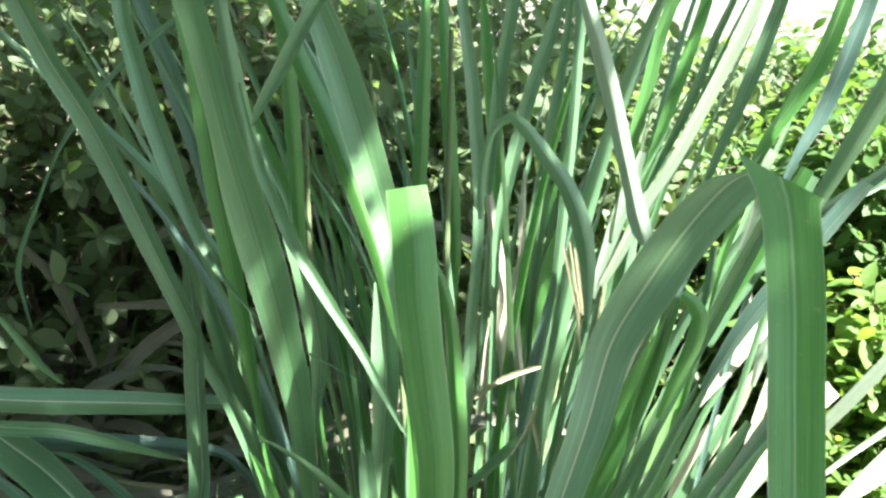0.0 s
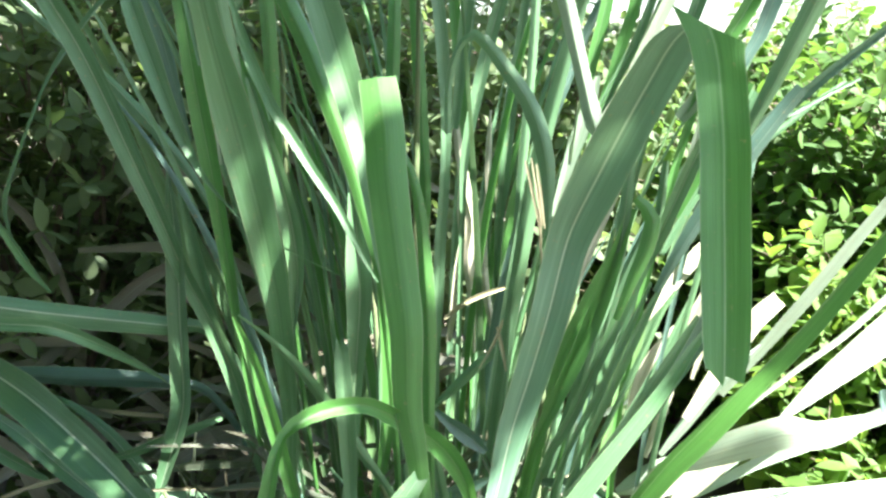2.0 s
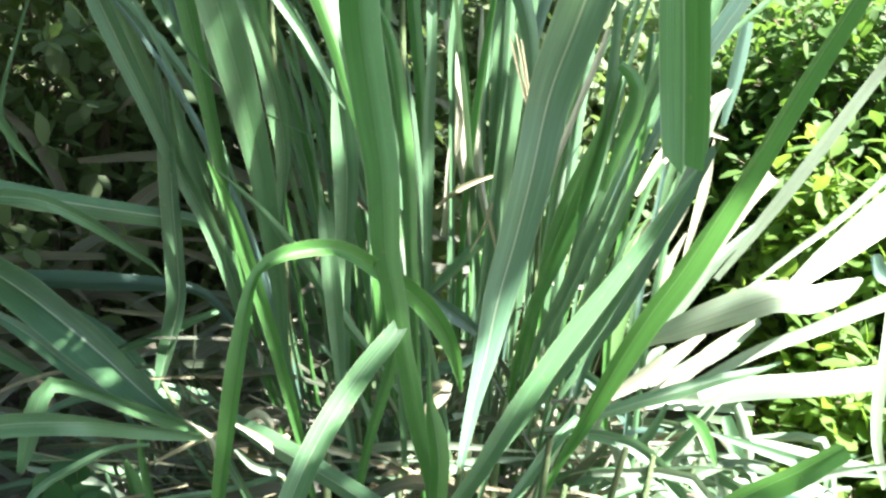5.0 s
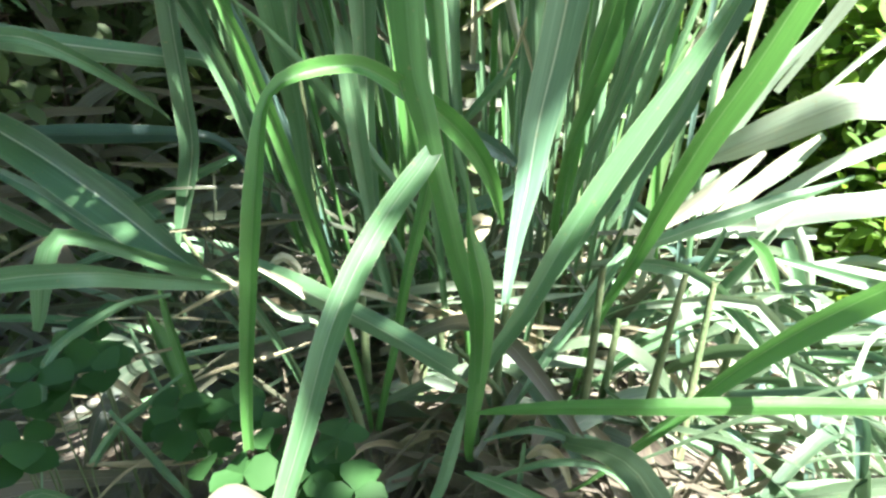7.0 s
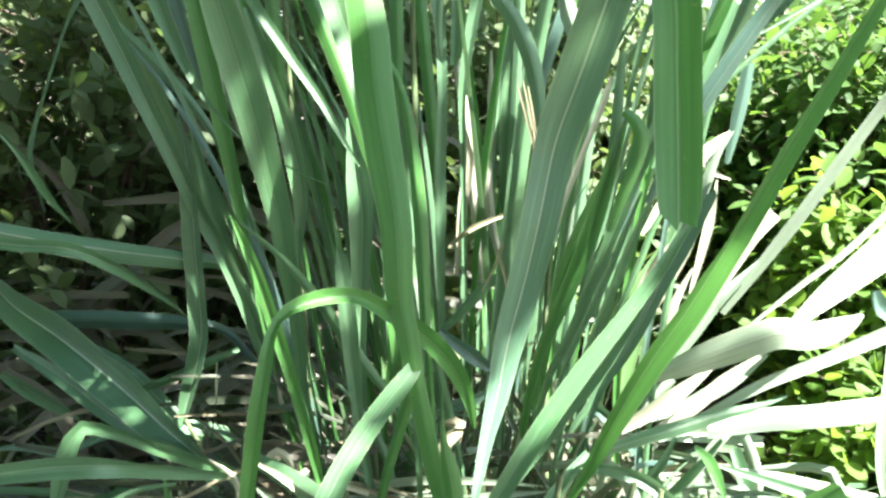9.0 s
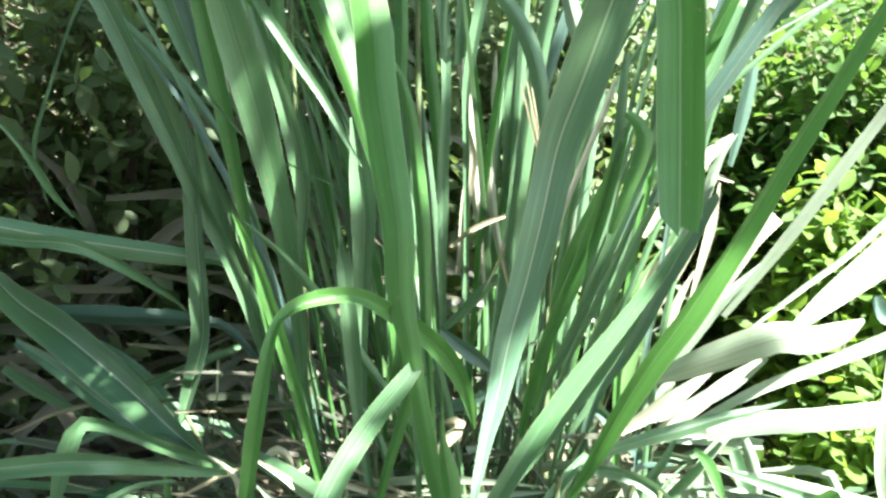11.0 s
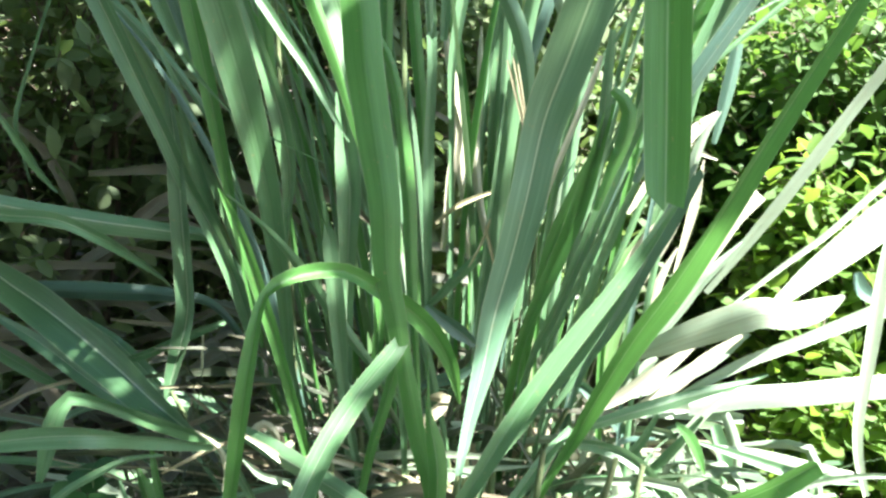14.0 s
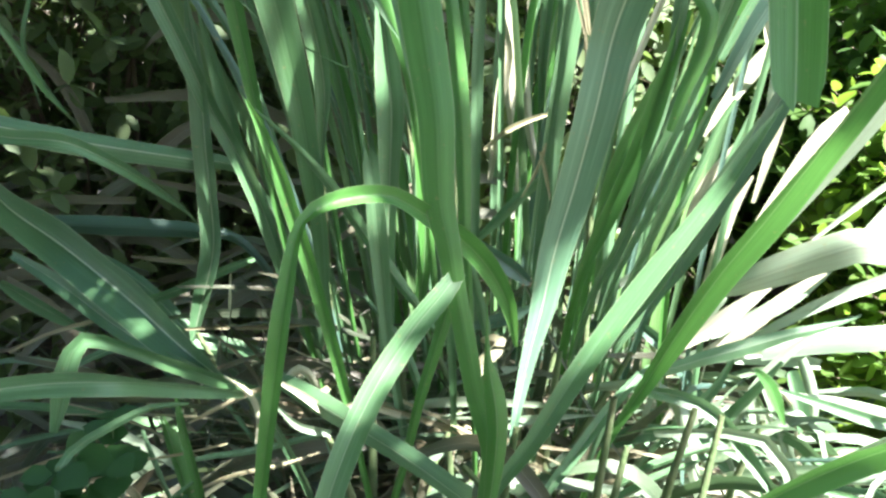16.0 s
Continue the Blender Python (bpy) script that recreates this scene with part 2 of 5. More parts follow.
def blade_geometry(points, width, twist, fold, r=rng, face=(0.0, -1.0, 0.35), across=4, count=0):
    """A grass blade: a ribbon creased along its midrib that narrows to root and tip."""
    chord = sum((Vector(b) - Vector(a)).length for a, b in zip(points, points[1:]))
    count = count or max(10, min(60, int(chord / 0.02)))
    path, length = smooth_path(points, count)
    section = (-1, -0.94, -0.5, -0.06, 0.06, 0.5, 0.94, 1) if across > 2 else (-1, 0, 1)
    across = len(section) - 1
    verts, uvs, faces = [], [], []
    wave = r.uniform(0, 6.28)
    side = None
    for k, c in enumerate(path):
        s = k / (count - 1)
        tangent = (path[min(k + 1, count - 1)] - path[max(k - 1, 0)]).normalized()
        want = tangent.cross(Vector(face))
        if side is None:
            side = want.normalized()
            side = Matrix.Rotation(radians(twist), 3, tangent) @ side
        else:
            side = (side - tangent * side.dot(tangent)).normalized()
            turned = Matrix.Rotation(radians(twist + 16 * math.sin(wave + s * length * 5)), 3, tangent) @ want
            if turned.length > 0.25:
                turned.normalize()
                side = side.lerp(turned if turned.dot(side) > 0 else -turned, 0.35).normalized()
        normal = side.cross(tangent)
        w = width
        w *= 0.45 + 0.55 * min(1.0, s / 0.40)
        if s > 0.45:
            w *= max(0.03, 1 - ((s - 0.45) / 0.55) ** 1.7)
        w *= 1 + 0.05 * math.sin(wave + s * length * 21)
        for i, a in enumerate(section):
            q = c + side * (a * w / 2) + normal * (fold * w * (abs(a) - 0.5) + 0.02 * w * math.sin(wave + a * 2 + s * length * 33))
            verts.append(q[:])
            uvs.append((a / 2 + 0.5, s * length * 6))
    for k in range(count - 1):
        for i in range(across):
            b = k * (across + 1) + i
            faces.append((b, b + 1, b + across + 2, b + across + 1))
    return verts, faces, uvs


clump = tagged(new("grass_clump"), "tall clump of broad green grass blades with pale midribs", "grass")
clump.location = (0, 0.85, 0.2)


def under(ob, thing):
    ob.parent = thing
    ob.matrix_parent_inverse = Matrix.Translation(thing.location).inverted()
    return ob


def ribbon(points, fold, twist, cut, skew):
    """A grass blade through points that carry its width: a ribbon creased along its midrib, with a slightly wavy rim."""
    count = max(10, min(64, int(sum((b.to_3d() - a.to_3d()).length for a, b in zip(points, points[1:])) / 0.014)))
    path, length = smooth_path(points, count)
    wide = [max(0.0012, q[3]) for q in path]
    path = [q.to_3d() for q in path]
    section = (-1, -0.93, -0.5, -0.07, 0.07, 0.5, 0.93, 1)
    n, wave, lean = len(section), rng.uniform(0, 6.28), rng.uniform(-1, 1)
    verts, uvs, faces, side = [], [], [], None
    for k, c in enumerate(path):
        s = k / (count - 1)
        tangent = (path[min(k + 1, count - 1)] - path[max(k - 1, 0)]).normalized()
        want = tangent.cross(Vector((0.0, -1.0, 0.25)))
        want = Matrix.Rotation(radians(twist + 7 * math.sin(wave + s * length * 6)), 3, tangent) @ want
        if side is not None:
            side = (side - tangent * side.dot(tangent)).normalized()
            if want.length > 0.2:
                want.normalize()
                side = side.lerp(want if want.dot(side) > 0 else -want, 0.5).normalized()
        else:
            side = want.normalized()
        normal = side.cross(tangent)
        w = wide[k] * (1 + 0.03 * math.sin(wave + s * length * 23))
        for a in section:
            ruffle = 0.022 * a * abs(a) * math.sin(wave * 2 + a + s * length * 41)
            q = c + side * (a * w / 2) + normal * w * (fold * (abs(a) - 0.5) + ruffle + 0.03 * lean * a)
            if cut and k == count - 1:
                q += tangent * rng.uniform(-0.016, 0.006)
            if skew:
                q += tangent * skew * a * max(0.0, 1 - s / 0.10)
            verts.append(q[:])
            uvs.append((a / 2 + 0.5, s * length * 6))
    for k in range(count - 1):
        for i in range(n - 1):
            b = k * n + i
            faces.append((b, b + 1, b + n + 1, b + n))
    return verts, faces, uvs


def blade(kind, *points, root=False, cut=False, flat=False, fold=None, twist=0.0, skew=0.0, whole=False, name="leaf_blade"):
    """One leaf of the clump; each point is its place in metres and its width in millimetres, root end first."""
    points = [Vector((x, y, z, w / 1000)) for x, y, z, w in points]
    if root:
        # the hidden foot bends in towards the crown of the clump
        p = points[0]
        way = (points[0] - points[1]).to_3d().normalized()
        x, y = p.x + (0.02 - p.x) * 0.25, min(1.2, max(0.70, p.y + 0.04))
        ground_z = height(x, y) - 0.01
        if p.z > ground_z + 0.03:
            mid = p.to_3d().lerp(Vector((x, y, ground_z)), 0.45) + way * 0.3 * (p.z - ground_z) * 0.4
            points[:0] = [Vector((x, y, ground_z, p[3] * 0.6)), Vector((*mid, p[3] * 0.8))]
    if whole:
        pass
    elif points[-1].z > 0.93 and points[-1][3] > 0.007:
        # the tip arches on and over
        way = (points[-1] - points[-2]).to_3d().normalized()
        p, w = points[-1].to_3d(), points[-1][3]
        over = Vector((way.x + 0.25 * (1 if way.x > 0 else -1), way.y - 0.1, 0)) * 0.16
        points += [Vector((*(p + way * 0.14), w * 0.85)), Vector((*(p + way * 0.26 + over * 0.4), w * 0.55)), Vector((*(p + way * 0.33 + over), w * 0.08))]
    elif points[0].z > 0.95 and points[0][3] > 0.007:
        # a hanging tip: its upper part comes over from the middle of the clump
        way = (points[0] - points[1]).to_3d().normalized()
        p, w = points[0].to_3d(), points[0][3]
        back = Vector((0.05 - p.x, 1.05 - p.y, 0)) * 0.35
        points[:0] = [Vector((*(p + way * 0.14 + back), w)), Vector((*(p + way * 0.11 + back * 0.25), w))]
    if fold is None:
        fold = rng.choice((-1, 1, 1)) * (rng.uniform(0.10, 0.20) if flat else rng.uniform(0.20, 0.42))
    v, f, u = ribbon(points, fold, twist + (0 if flat else rng.uniform(-8, 8)), cut, skew)
    return under(mesh_object(name, v, f, MAT[kind], uvs=u), clump)


blade('g', (-0.211, 1.060, 0.384, 17), (-0.224, 1.047, 0.446, 19), (-0.239, 1.034, 0.522, 20), (-0.258, 1.021, 0.595, 21), (-0.287, 1.008, 0.668, 21), (-0.306, 0.995, 0.734, 23), (-0.330, 0.982, 0.807, 25), (-0.356, 0.969, 0.888, 26), (-0.379, 0.956, 0.953, 27), (-0.406, 0.943, 1.011, 25), (-0.423, 0.930, 1.061, 22), root=True, fold=.35)
blade('g', (-0.239, 1.100, 0.426, 11), (-0.254, 1.095, 0.489, 14), (-0.265, 1.090, 0.541, 17), (-0.277, 1.085, 0.600, 19), (-0.288, 1.080, 0.666, 19), (-0.298, 1.075, 0.729, 13), (-0.306, 1.070, 0.781, 3), root=True)
blade('m', (-0.301, 1.010, 0.799, 3), (-0.298, 1.008, 0.743, 17), (-0.296, 1.005, 0.685, 25), (-0.297, 1.002, 0.618, 28), (-0.297, 1.000, 0.557, 28), (-0.300, 1.000, 0.494, 26), (-0.317, 1.000, 0.438, 23), (-0.333, 1.000, 0.389, 15), (-0.339, 1.000, 0.369, 4))
blade('m', (-0.268, 1.050, 0.581, 14), (-0.316, 1.007, 0.604, 24), (-0.378, 0.963, 0.626, 28), (-0.424, 0.920, 0.646, 28), (-0.465, 0.880, 0.666, 26), (-0.512, 0.840, 0.689, 25), (-0.557, 0.800, 0.712, 21), root=True)
blade('g', (-0.522, 0.780, 0.685, 10), (-0.476, 0.791, 0.681, 14), (-0.429, 0.803, 0.670, 15), (-0.379, 0.814, 0.662, 14), (-0.350, 0.850, 0.634, 14), (-0.331, 0.910, 0.593, 11), (-0.319, 0.970, 0.552, 6), (-0.323, 1.030, 0.517, 2))
blade('l', (-0.307, 1.160, 0.456, 13), (-0.363, 1.150, 0.475, 21), (-0.426, 1.140, 0.484, 27), (-0.484, 1.130, 0.491, 28), (-0.564, 1.120, 0.500, 21), root=True)
blade('m', (-0.203, 0.760, 0.410, 12), (-0.249, 0.820, 0.397, 25), (-0.313, 0.880, 0.411, 40), (-0.381, 0.943, 0.436, 51), (-0.455, 1.007, 0.463, 57), (-0.525, 1.054, 0.495, 55), (-0.582, 1.067, 0.534, 42), (-0.616, 1.080, 0.565, 29), root=True, flat=True, fold=.3)
blade('g', (-0.277, 0.840, 0.396, 7), (-0.346, 0.900, 0.398, 15), (-0.421, 0.960, 0.411, 20), (-0.512, 1.020, 0.448, 20), (-0.596, 1.080, 0.469, 11), root=True)
blade('g', (-0.197, 0.765, 0.411, 11), (-0.232, 0.736, 0.439, 16), (-0.263, 0.707, 0.469, 15), (-0.289, 0.692, 0.489, 13), (-0.309, 0.681, 0.503, 14), (-0.322, 0.672, 0.510, 16), (-0.332, 0.665, 0.500, 17), (-0.342, 0.659, 0.473, 19), (-0.349, 0.657, 0.449, 14), (-0.356, 0.655, 0.428, 7))
blade('g', (-0.194, 0.760, 0.411, 7), (-0.211, 0.700, 0.442, 11), (-0.241, 0.640, 0.476, 15), (-0.262, 0.580, 0.509, 18), (-0.300, 0.567, 0.516, 20), (-0.337, 0.553, 0.519, 18), (-0.394, 0.540, 0.519, 15))
blade('g', (-0.233, 0.660, 0.451, 3), (-0.264, 0.649, 0.453, 6), (-0.297, 0.637, 0.441, 8), (-0.325, 0.626, 0.427, 8), (-0.332, 0.611, 0.419, 8), (-0.333, 0.594, 0.396, 6), (-0.336, 0.577, 0.363, 4), (-0.337, 0.560, 0.325, 1))
blade('b', (-0.237, 0.700, 0.245, 9), (-0.250, 0.705, 0.283, 14), (-0.261, 0.710, 0.326, 15), (-0.271, 0.715, 0.369, 15), (-0.280, 0.720, 0.406, 13), cut=True)
blade('b', (-0.242, 0.695, 0.315, 9), (-0.251, 0.700, 0.363, 10), (-0.258, 0.705, 0.403, 9), (-0.261, 0.710, 0.428, 6), (-0.262, 0.715, 0.446, 1))
blade('g', (-0.274, 0.700, 0.319, 4), (-0.287, 0.707, 0.353, 5), (-0.296, 0.713, 0.377, 5), (-0.303, 0.720, 0.394, 3))
blade('s', (-0.312, 0.620, 0.401, 4), (-0.304, 0.633, 0.393, 7), (-0.293, 0.647, 0.376, 9), (-0.283, 0.660, 0.346, 6))
blade('s', (-0.338, 0.680, 0.379, 1), (-0.301, 0.693, 0.376, 2), (-0.262, 0.707, 0.375, 3), (-0.221, 0.720, 0.378, 2))
blade('s', (-0.256, 0.700, 0.337, 2), (-0.220, 0.717, 0.344, 4), (-0.179, 0.733, 0.344, 4), (-0.138, 0.750, 0.349, 2))
blade('s', (-0.189, 0.740, 0.426, 5), (-0.219, 0.720, 0.420, 5), (-0.250, 0.700, 0.411, 2))
blade('g', (-0.269, 0.720, 0.358, 4), (-0.242, 0.740, 0.353, 6), (-0.207, 0.760, 0.347, 7), (-0.142, 0.780, 0.353, 6))
blade('g', (-0.365, 0.560, 0.315, 7), (-0.338, 0.560, 0.325, 11), (-0.312, 0.560, 0.313, 12), (-0.281, 0.560, 0.302, 10))
blade('g', (-0.311, 0.600, 0.322, 7), (-0.293, 0.620, 0.343, 8), (-0.266, 0.640, 0.357, 6), (-0.238, 0.660, 0.373, 3))
blade('g', (-0.294, 0.620, 0.363, 4), (-0.270, 0.607, 0.338, 7), (-0.246, 0.593, 0.314, 8), (-0.225, 0.580, 0.296, 6))
blade('s', (-0.316, 0.600, 0.323, 3), (-0.270, 0.607, 0.315, 7), (-0.232, 0.613, 0.310, 4), (-0.187, 0.620, 0.311, 2))
blade('s', (-0.309, 0.580, 0.296, 2), (-0.282, 0.600, 0.314, 3), (-0.246, 0.620, 0.324, 2))
blade('b', (-0.159, 0.560, 0.354, 8), (-0.155, 0.565, 0.396, 10), (-0.126, 0.570, 0.551, 15), (-0.119, 0.580, 0.588, 13), (-0.113, 0.590, 0.617, 10), (-0.109, 0.600, 0.629, 8), (-0.098, 0.610, 0.638, 12), (-0.074, 0.630, 0.642, 15), (-0.045, 0.650, 0.638, 15), (-0.017, 0.680, 0.613, 17), (0.014, 0.710, 0.580, 20), (0.038, 0.740, 0.542, 20), (0.055, 0.760, 0.499, 15), (0.063, 0.780, 0.447, 3))
blade('b', (-0.087, 0.720, 0.220, 5), (-0.069, 0.713, 0.291, 7), (-0.048, 0.707, 0.363, 8), (-0.031, 0.700, 0.430, 10), (-0.013, 0.693, 0.487, 12), (0.000, 0.687, 0.530, 13), (0.008, 0.680, 0.559, 12), root=True)
blade('g', (0.010, 0.678, 0.563, 13), (-0.003, 0.662, 0.550, 19), (-0.031, 0.645, 0.521, 21), (-0.063, 0.617, 0.480, 22), (-0.088, 0.583, 0.435, 22), (-0.112, 0.553, 0.372, 20), (-0.136, 0.531, 0.313, 16), (-0.144, 0.510, 0.290, 9), flat=True)
blade('g', (-0.189, 0.750, 0.443, 9), (-0.170, 0.725, 0.445, 15), (-0.132, 0.700, 0.434, 22), (-0.085, 0.650, 0.432, 22), (-0.033, 0.600, 0.425, 21), (-0.000, 0.557, 0.425, 21), (0.019, 0.515, 0.437, 26), cut=True, flat=True)
blade('p', (-0.009, 0.520, 0.432, 5), (0.003, 0.518, 0.428, 9), (0.013, 0.515, 0.425, 6), flat=True)
blade('g', (-0.360, 1.000, 1.001, 8), (-0.426, 1.033, 0.938, 9), (-0.462, 1.067, 0.903, 6), (-0.507, 1.100, 0.838, 5), (-0.546, 1.107, 0.746, 7), (-0.547, 1.113, 0.711, 5), (-0.543, 1.120, 0.659, 2))
blade('g', (-0.453, 0.800, 0.822, 5), (-0.427, 0.823, 0.773, 6), (-0.418, 0.845, 0.738, 10), (-0.414, 0.868, 0.708, 8), (-0.405, 0.890, 0.679, 2))
blade('g', (-0.258, 1.100, 0.705, 8), (-0.294, 1.100, 0.783, 11), (-0.320, 1.100, 0.820, 15), (-0.356, 1.100, 0.865, 16), (-0.402, 1.100, 0.915, 13), (-0.472, 1.100, 0.983, 9), root=True)
blade('g', (-0.303, 0.870, 1.066, 15), (-0.293, 0.864, 1.024, 18), (-0.282, 0.858, 0.982, 21), (-0.268, 0.852, 0.940, 22), (-0.253, 0.846, 0.897, 17), (-0.235, 0.840, 0.853, 12), (-0.216, 0.832, 0.818, 6), (-0.191, 0.824, 0.789, 3), (-0.163, 0.816, 0.763, 2), (-0.119, 0.808, 0.739, 2), (-0.070, 0.800, 0.716, 1))
blade('g', (-0.149, 0.660, 1.010, 3), (-0.143, 0.652, 0.985, 4), (-0.134, 0.644, 0.953, 6), (-0.122, 0.636, 0.926, 8), (-0.109, 0.628, 0.898, 9), (-0.092, 0.620, 0.872, 9), (-0.076, 0.614, 0.847, 8), (-0.059, 0.608, 0.822, 7), (-0.045, 0.602, 0.796, 6), (-0.033, 0.596, 0.774, 3), (-0.026, 0.590, 0.764, 1))
blade('g', (-0.108, 0.720, 1.052, 12), (-0.118, 0.720, 1.034, 13), (-0.132, 0.720, 1.010, 12), (-0.145, 0.720, 0.990, 9), (-0.154, 0.720, 0.972, 2))
blade('g', (-0.146, 0.900, 0.455, 12), (-0.143, 0.879, 0.521, 17), (-0.141, 0.858, 0.576, 19), (-0.141, 0.837, 0.622, 23), (-0.142, 0.822, 0.676, 26), (-0.146, 0.810, 0.722, 31), (-0.153, 0.798, 0.778, 35), (-0.161, 0.787, 0.831, 38), (-0.171, 0.778, 0.881, 37), (-0.178, 0.769, 0.919, 33), (-0.184, 0.760, 0.955, 26), root=True, flat=True)
blade('g', (-0.147, 0.920, 0.578, 5), (-0.140, 0.913, 0.634, 8), (-0.133, 0.907, 0.695, 18), (-0.137, 0.900, 0.753, 23), (-0.146, 0.893, 0.804, 19), (-0.160, 0.887, 0.858, 14), (-0.174, 0.880, 0.916, 6), root=True)
blade('b', (-0.216, 0.980, 0.582, 8), (-0.220, 0.970, 0.649, 12), (-0.224, 0.960, 0.706, 17), (-0.229, 0.950, 0.768, 20), (-0.233, 0.940, 0.820, 22), (-0.239, 0.930, 0.883, 22), (-0.243, 0.920, 0.937, 20), (-0.247, 0.910, 0.994, 18), (-0.253, 0.900, 1.048, 14), root=True)
blade('l', (-0.305, 1.140, 0.825, 9), (-0.315, 1.136, 0.884, 13), (-0.325, 1.132, 0.934, 21), (-0.335, 1.128, 0.983, 25), (-0.351, 1.124, 1.038, 23), (-0.365, 1.120, 1.078, 19))
blade('p', (-0.211, 0.900, 0.821, 3), (-0.212, 0.892, 0.863, 5), (-0.214, 0.884, 0.927, 5), (-0.217, 0.876, 0.988, 7), (-0.220, 0.868, 1.025, 6), (-0.221, 0.860, 1.045, 5))
blade('g', (-0.238, 0.870, 1.025, 7), (-0.231, 0.870, 0.993, 8), (-0.225, 0.870, 0.961, 8), (-0.221, 0.870, 0.928, 4))
blade('b', (-0.162, 1.000, 0.750, 8), (-0.164, 0.995, 0.818, 12), (-0.165, 0.990, 0.870, 16), (-0.166, 0.985, 0.927, 18), (-0.167, 0.980, 0.983, 19), (-0.170, 0.975, 1.036, 17), (-0.172, 0.970, 1.076, 14), root=True)
blade('g', (-0.165, 0.800, 0.957, 4), (-0.157, 0.800, 0.926, 5), (-0.145, 0.800, 0.901, 4), (-0.139, 0.800, 0.875, 2))
blade('g', (-0.182, 0.860, 0.884, 11), (-0.185, 0.853, 0.923, 19), (-0.190, 0.845, 0.966, 20), (-0.194, 0.837, 1.008, 18), (-0.198, 0.830, 1.053, 13))
blade('g', (-0.018, 0.800, 0.675, 10), (-0.031, 0.815, 0.734, 15), (-0.040, 0.830, 0.787, 20), (-0.048, 0.845, 0.835, 27), (-0.059, 0.860, 0.878, 33), (-0.072, 0.865, 0.922, 35), (-0.088, 0.870, 0.977, 35), (-0.105, 0.875, 1.030, 32), (-0.128, 0.880, 1.088, 26), root=True, flat=True)
blade('b', (-0.039, 0.900, 0.696, 10), (-0.051, 0.904, 0.752, 15), (-0.063, 0.909, 0.801, 18), (-0.078, 0.913, 0.848, 19), (-0.095, 0.917, 0.896, 21), (-0.112, 0.921, 0.942, 21), (-0.138, 0.926, 1.000, 20), (-0.160, 0.930, 1.050, 16), root=True)
blade('b', (0.016, 0.630, 0.299, 9), (0.027, 0.640, 0.354, 16), (0.034, 0.650, 0.404, 19), (0.021, 0.660, 0.453, 18), (0.014, 0.665, 0.499, 19), (0.007, 0.670, 0.544, 18), (0.001, 0.675, 0.588, 21), (-0.005, 0.680, 0.621, 25), (-0.006, 0.690, 0.695, 31), (-0.011, 0.700, 0.737, 35), (-0.017, 0.710, 0.784, 37), (-0.022, 0.720, 0.831, 38), (-0.025, 0.735, 0.878, 37), (-0.031, 0.745, 0.918, 34), root=True, flat=True)
blade('b', (0.030, 0.635, 0.356, 10), (0.035, 0.637, 0.389, 15), (0.039, 0.638, 0.437, 18), (0.036, 0.640, 0.469, 17), (0.032, 0.642, 0.494, 7), (0.032, 0.643, 0.524, 2), (0.033, 0.645, 0.557, 1))
blade('b', (0.017, 0.750, 0.533, 7), (0.015, 0.752, 0.576, 11), (0.015, 0.754, 0.625, 14), (0.015, 0.757, 0.673, 16), (0.013, 0.759, 0.719, 15), (0.010, 0.761, 0.765, 12), (0.005, 0.763, 0.805, 10), (-0.004, 0.766, 0.836, 8), (-0.015, 0.768, 0.854, 6), (-0.027, 0.770, 0.867, 2), root=True)
blade('g', (-0.080, 0.900, 0.354, 13), (-0.079, 0.901, 0.415, 17), (-0.075, 0.903, 0.490, 18), (-0.071, 0.904, 0.547, 19), (-0.066, 0.905, 0.611, 23), (-0.062, 0.906, 0.666, 29), (-0.063, 0.908, 0.714, 27), (-0.065, 0.909, 0.754, 19), (-0.070, 0.910, 0.787, 6), root=True)
blade('g', (-0.070, 0.820, 0.449, 12), (-0.072, 0.815, 0.506, 17), (-0.073, 0.810, 0.561, 19), (-0.075, 0.805, 0.615, 17), (-0.076, 0.800, 0.651, 15), root=True, cut=True)
blade('g', (-0.043, 0.950, 0.548, 8), (-0.037, 0.950, 0.622, 10), (-0.030, 0.950, 0.694, 13), (-0.031, 0.950, 0.763, 16), (-0.038, 0.950, 0.831, 9), root=True)
blade('b', (-0.051, 0.920, 0.391, 9), (-0.037, 0.920, 0.468, 14), (-0.031, 0.920, 0.527, 17), (-0.032, 0.920, 0.600, 14), (-0.039, 0.920, 0.670, 7), root=True)
blade('g', (0.028, 1.000, 0.580, 11), (0.031, 1.000, 0.652, 14), (0.034, 1.000, 0.722, 14), (0.039, 1.000, 0.790, 13), (0.041, 1.000, 0.856, 13), (0.038, 1.000, 0.920, 15), (0.033, 1.000, 0.983, 16), (0.024, 1.000, 1.050, 13), root=True)
blade('w', (0.086, 1.140, 0.517, 4), (0.082, 1.143, 0.598, 11), (0.077, 1.147, 0.661, 18), (0.073, 1.150, 0.716, 24), (0.070, 1.153, 0.769, 16), (0.062, 1.157, 0.822, 12), (0.057, 1.160, 0.874, 4))
blade('w', (0.128, 1.180, 0.492, 5), (0.113, 1.186, 0.559, 10), (0.105, 1.191, 0.607, 13), (0.101, 1.197, 0.656, 16), (0.102, 1.203, 0.704, 13), (0.109, 1.209, 0.735, 8), (0.110, 1.214, 0.791, 10), (0.113, 1.220, 0.861, 3))
blade('w', (0.047, 1.100, 0.548, 6), (0.055, 1.100, 0.597, 11), (0.062, 1.100, 0.654, 14), (0.072, 1.100, 0.710, 14), (0.068, 1.100, 0.753, 6))
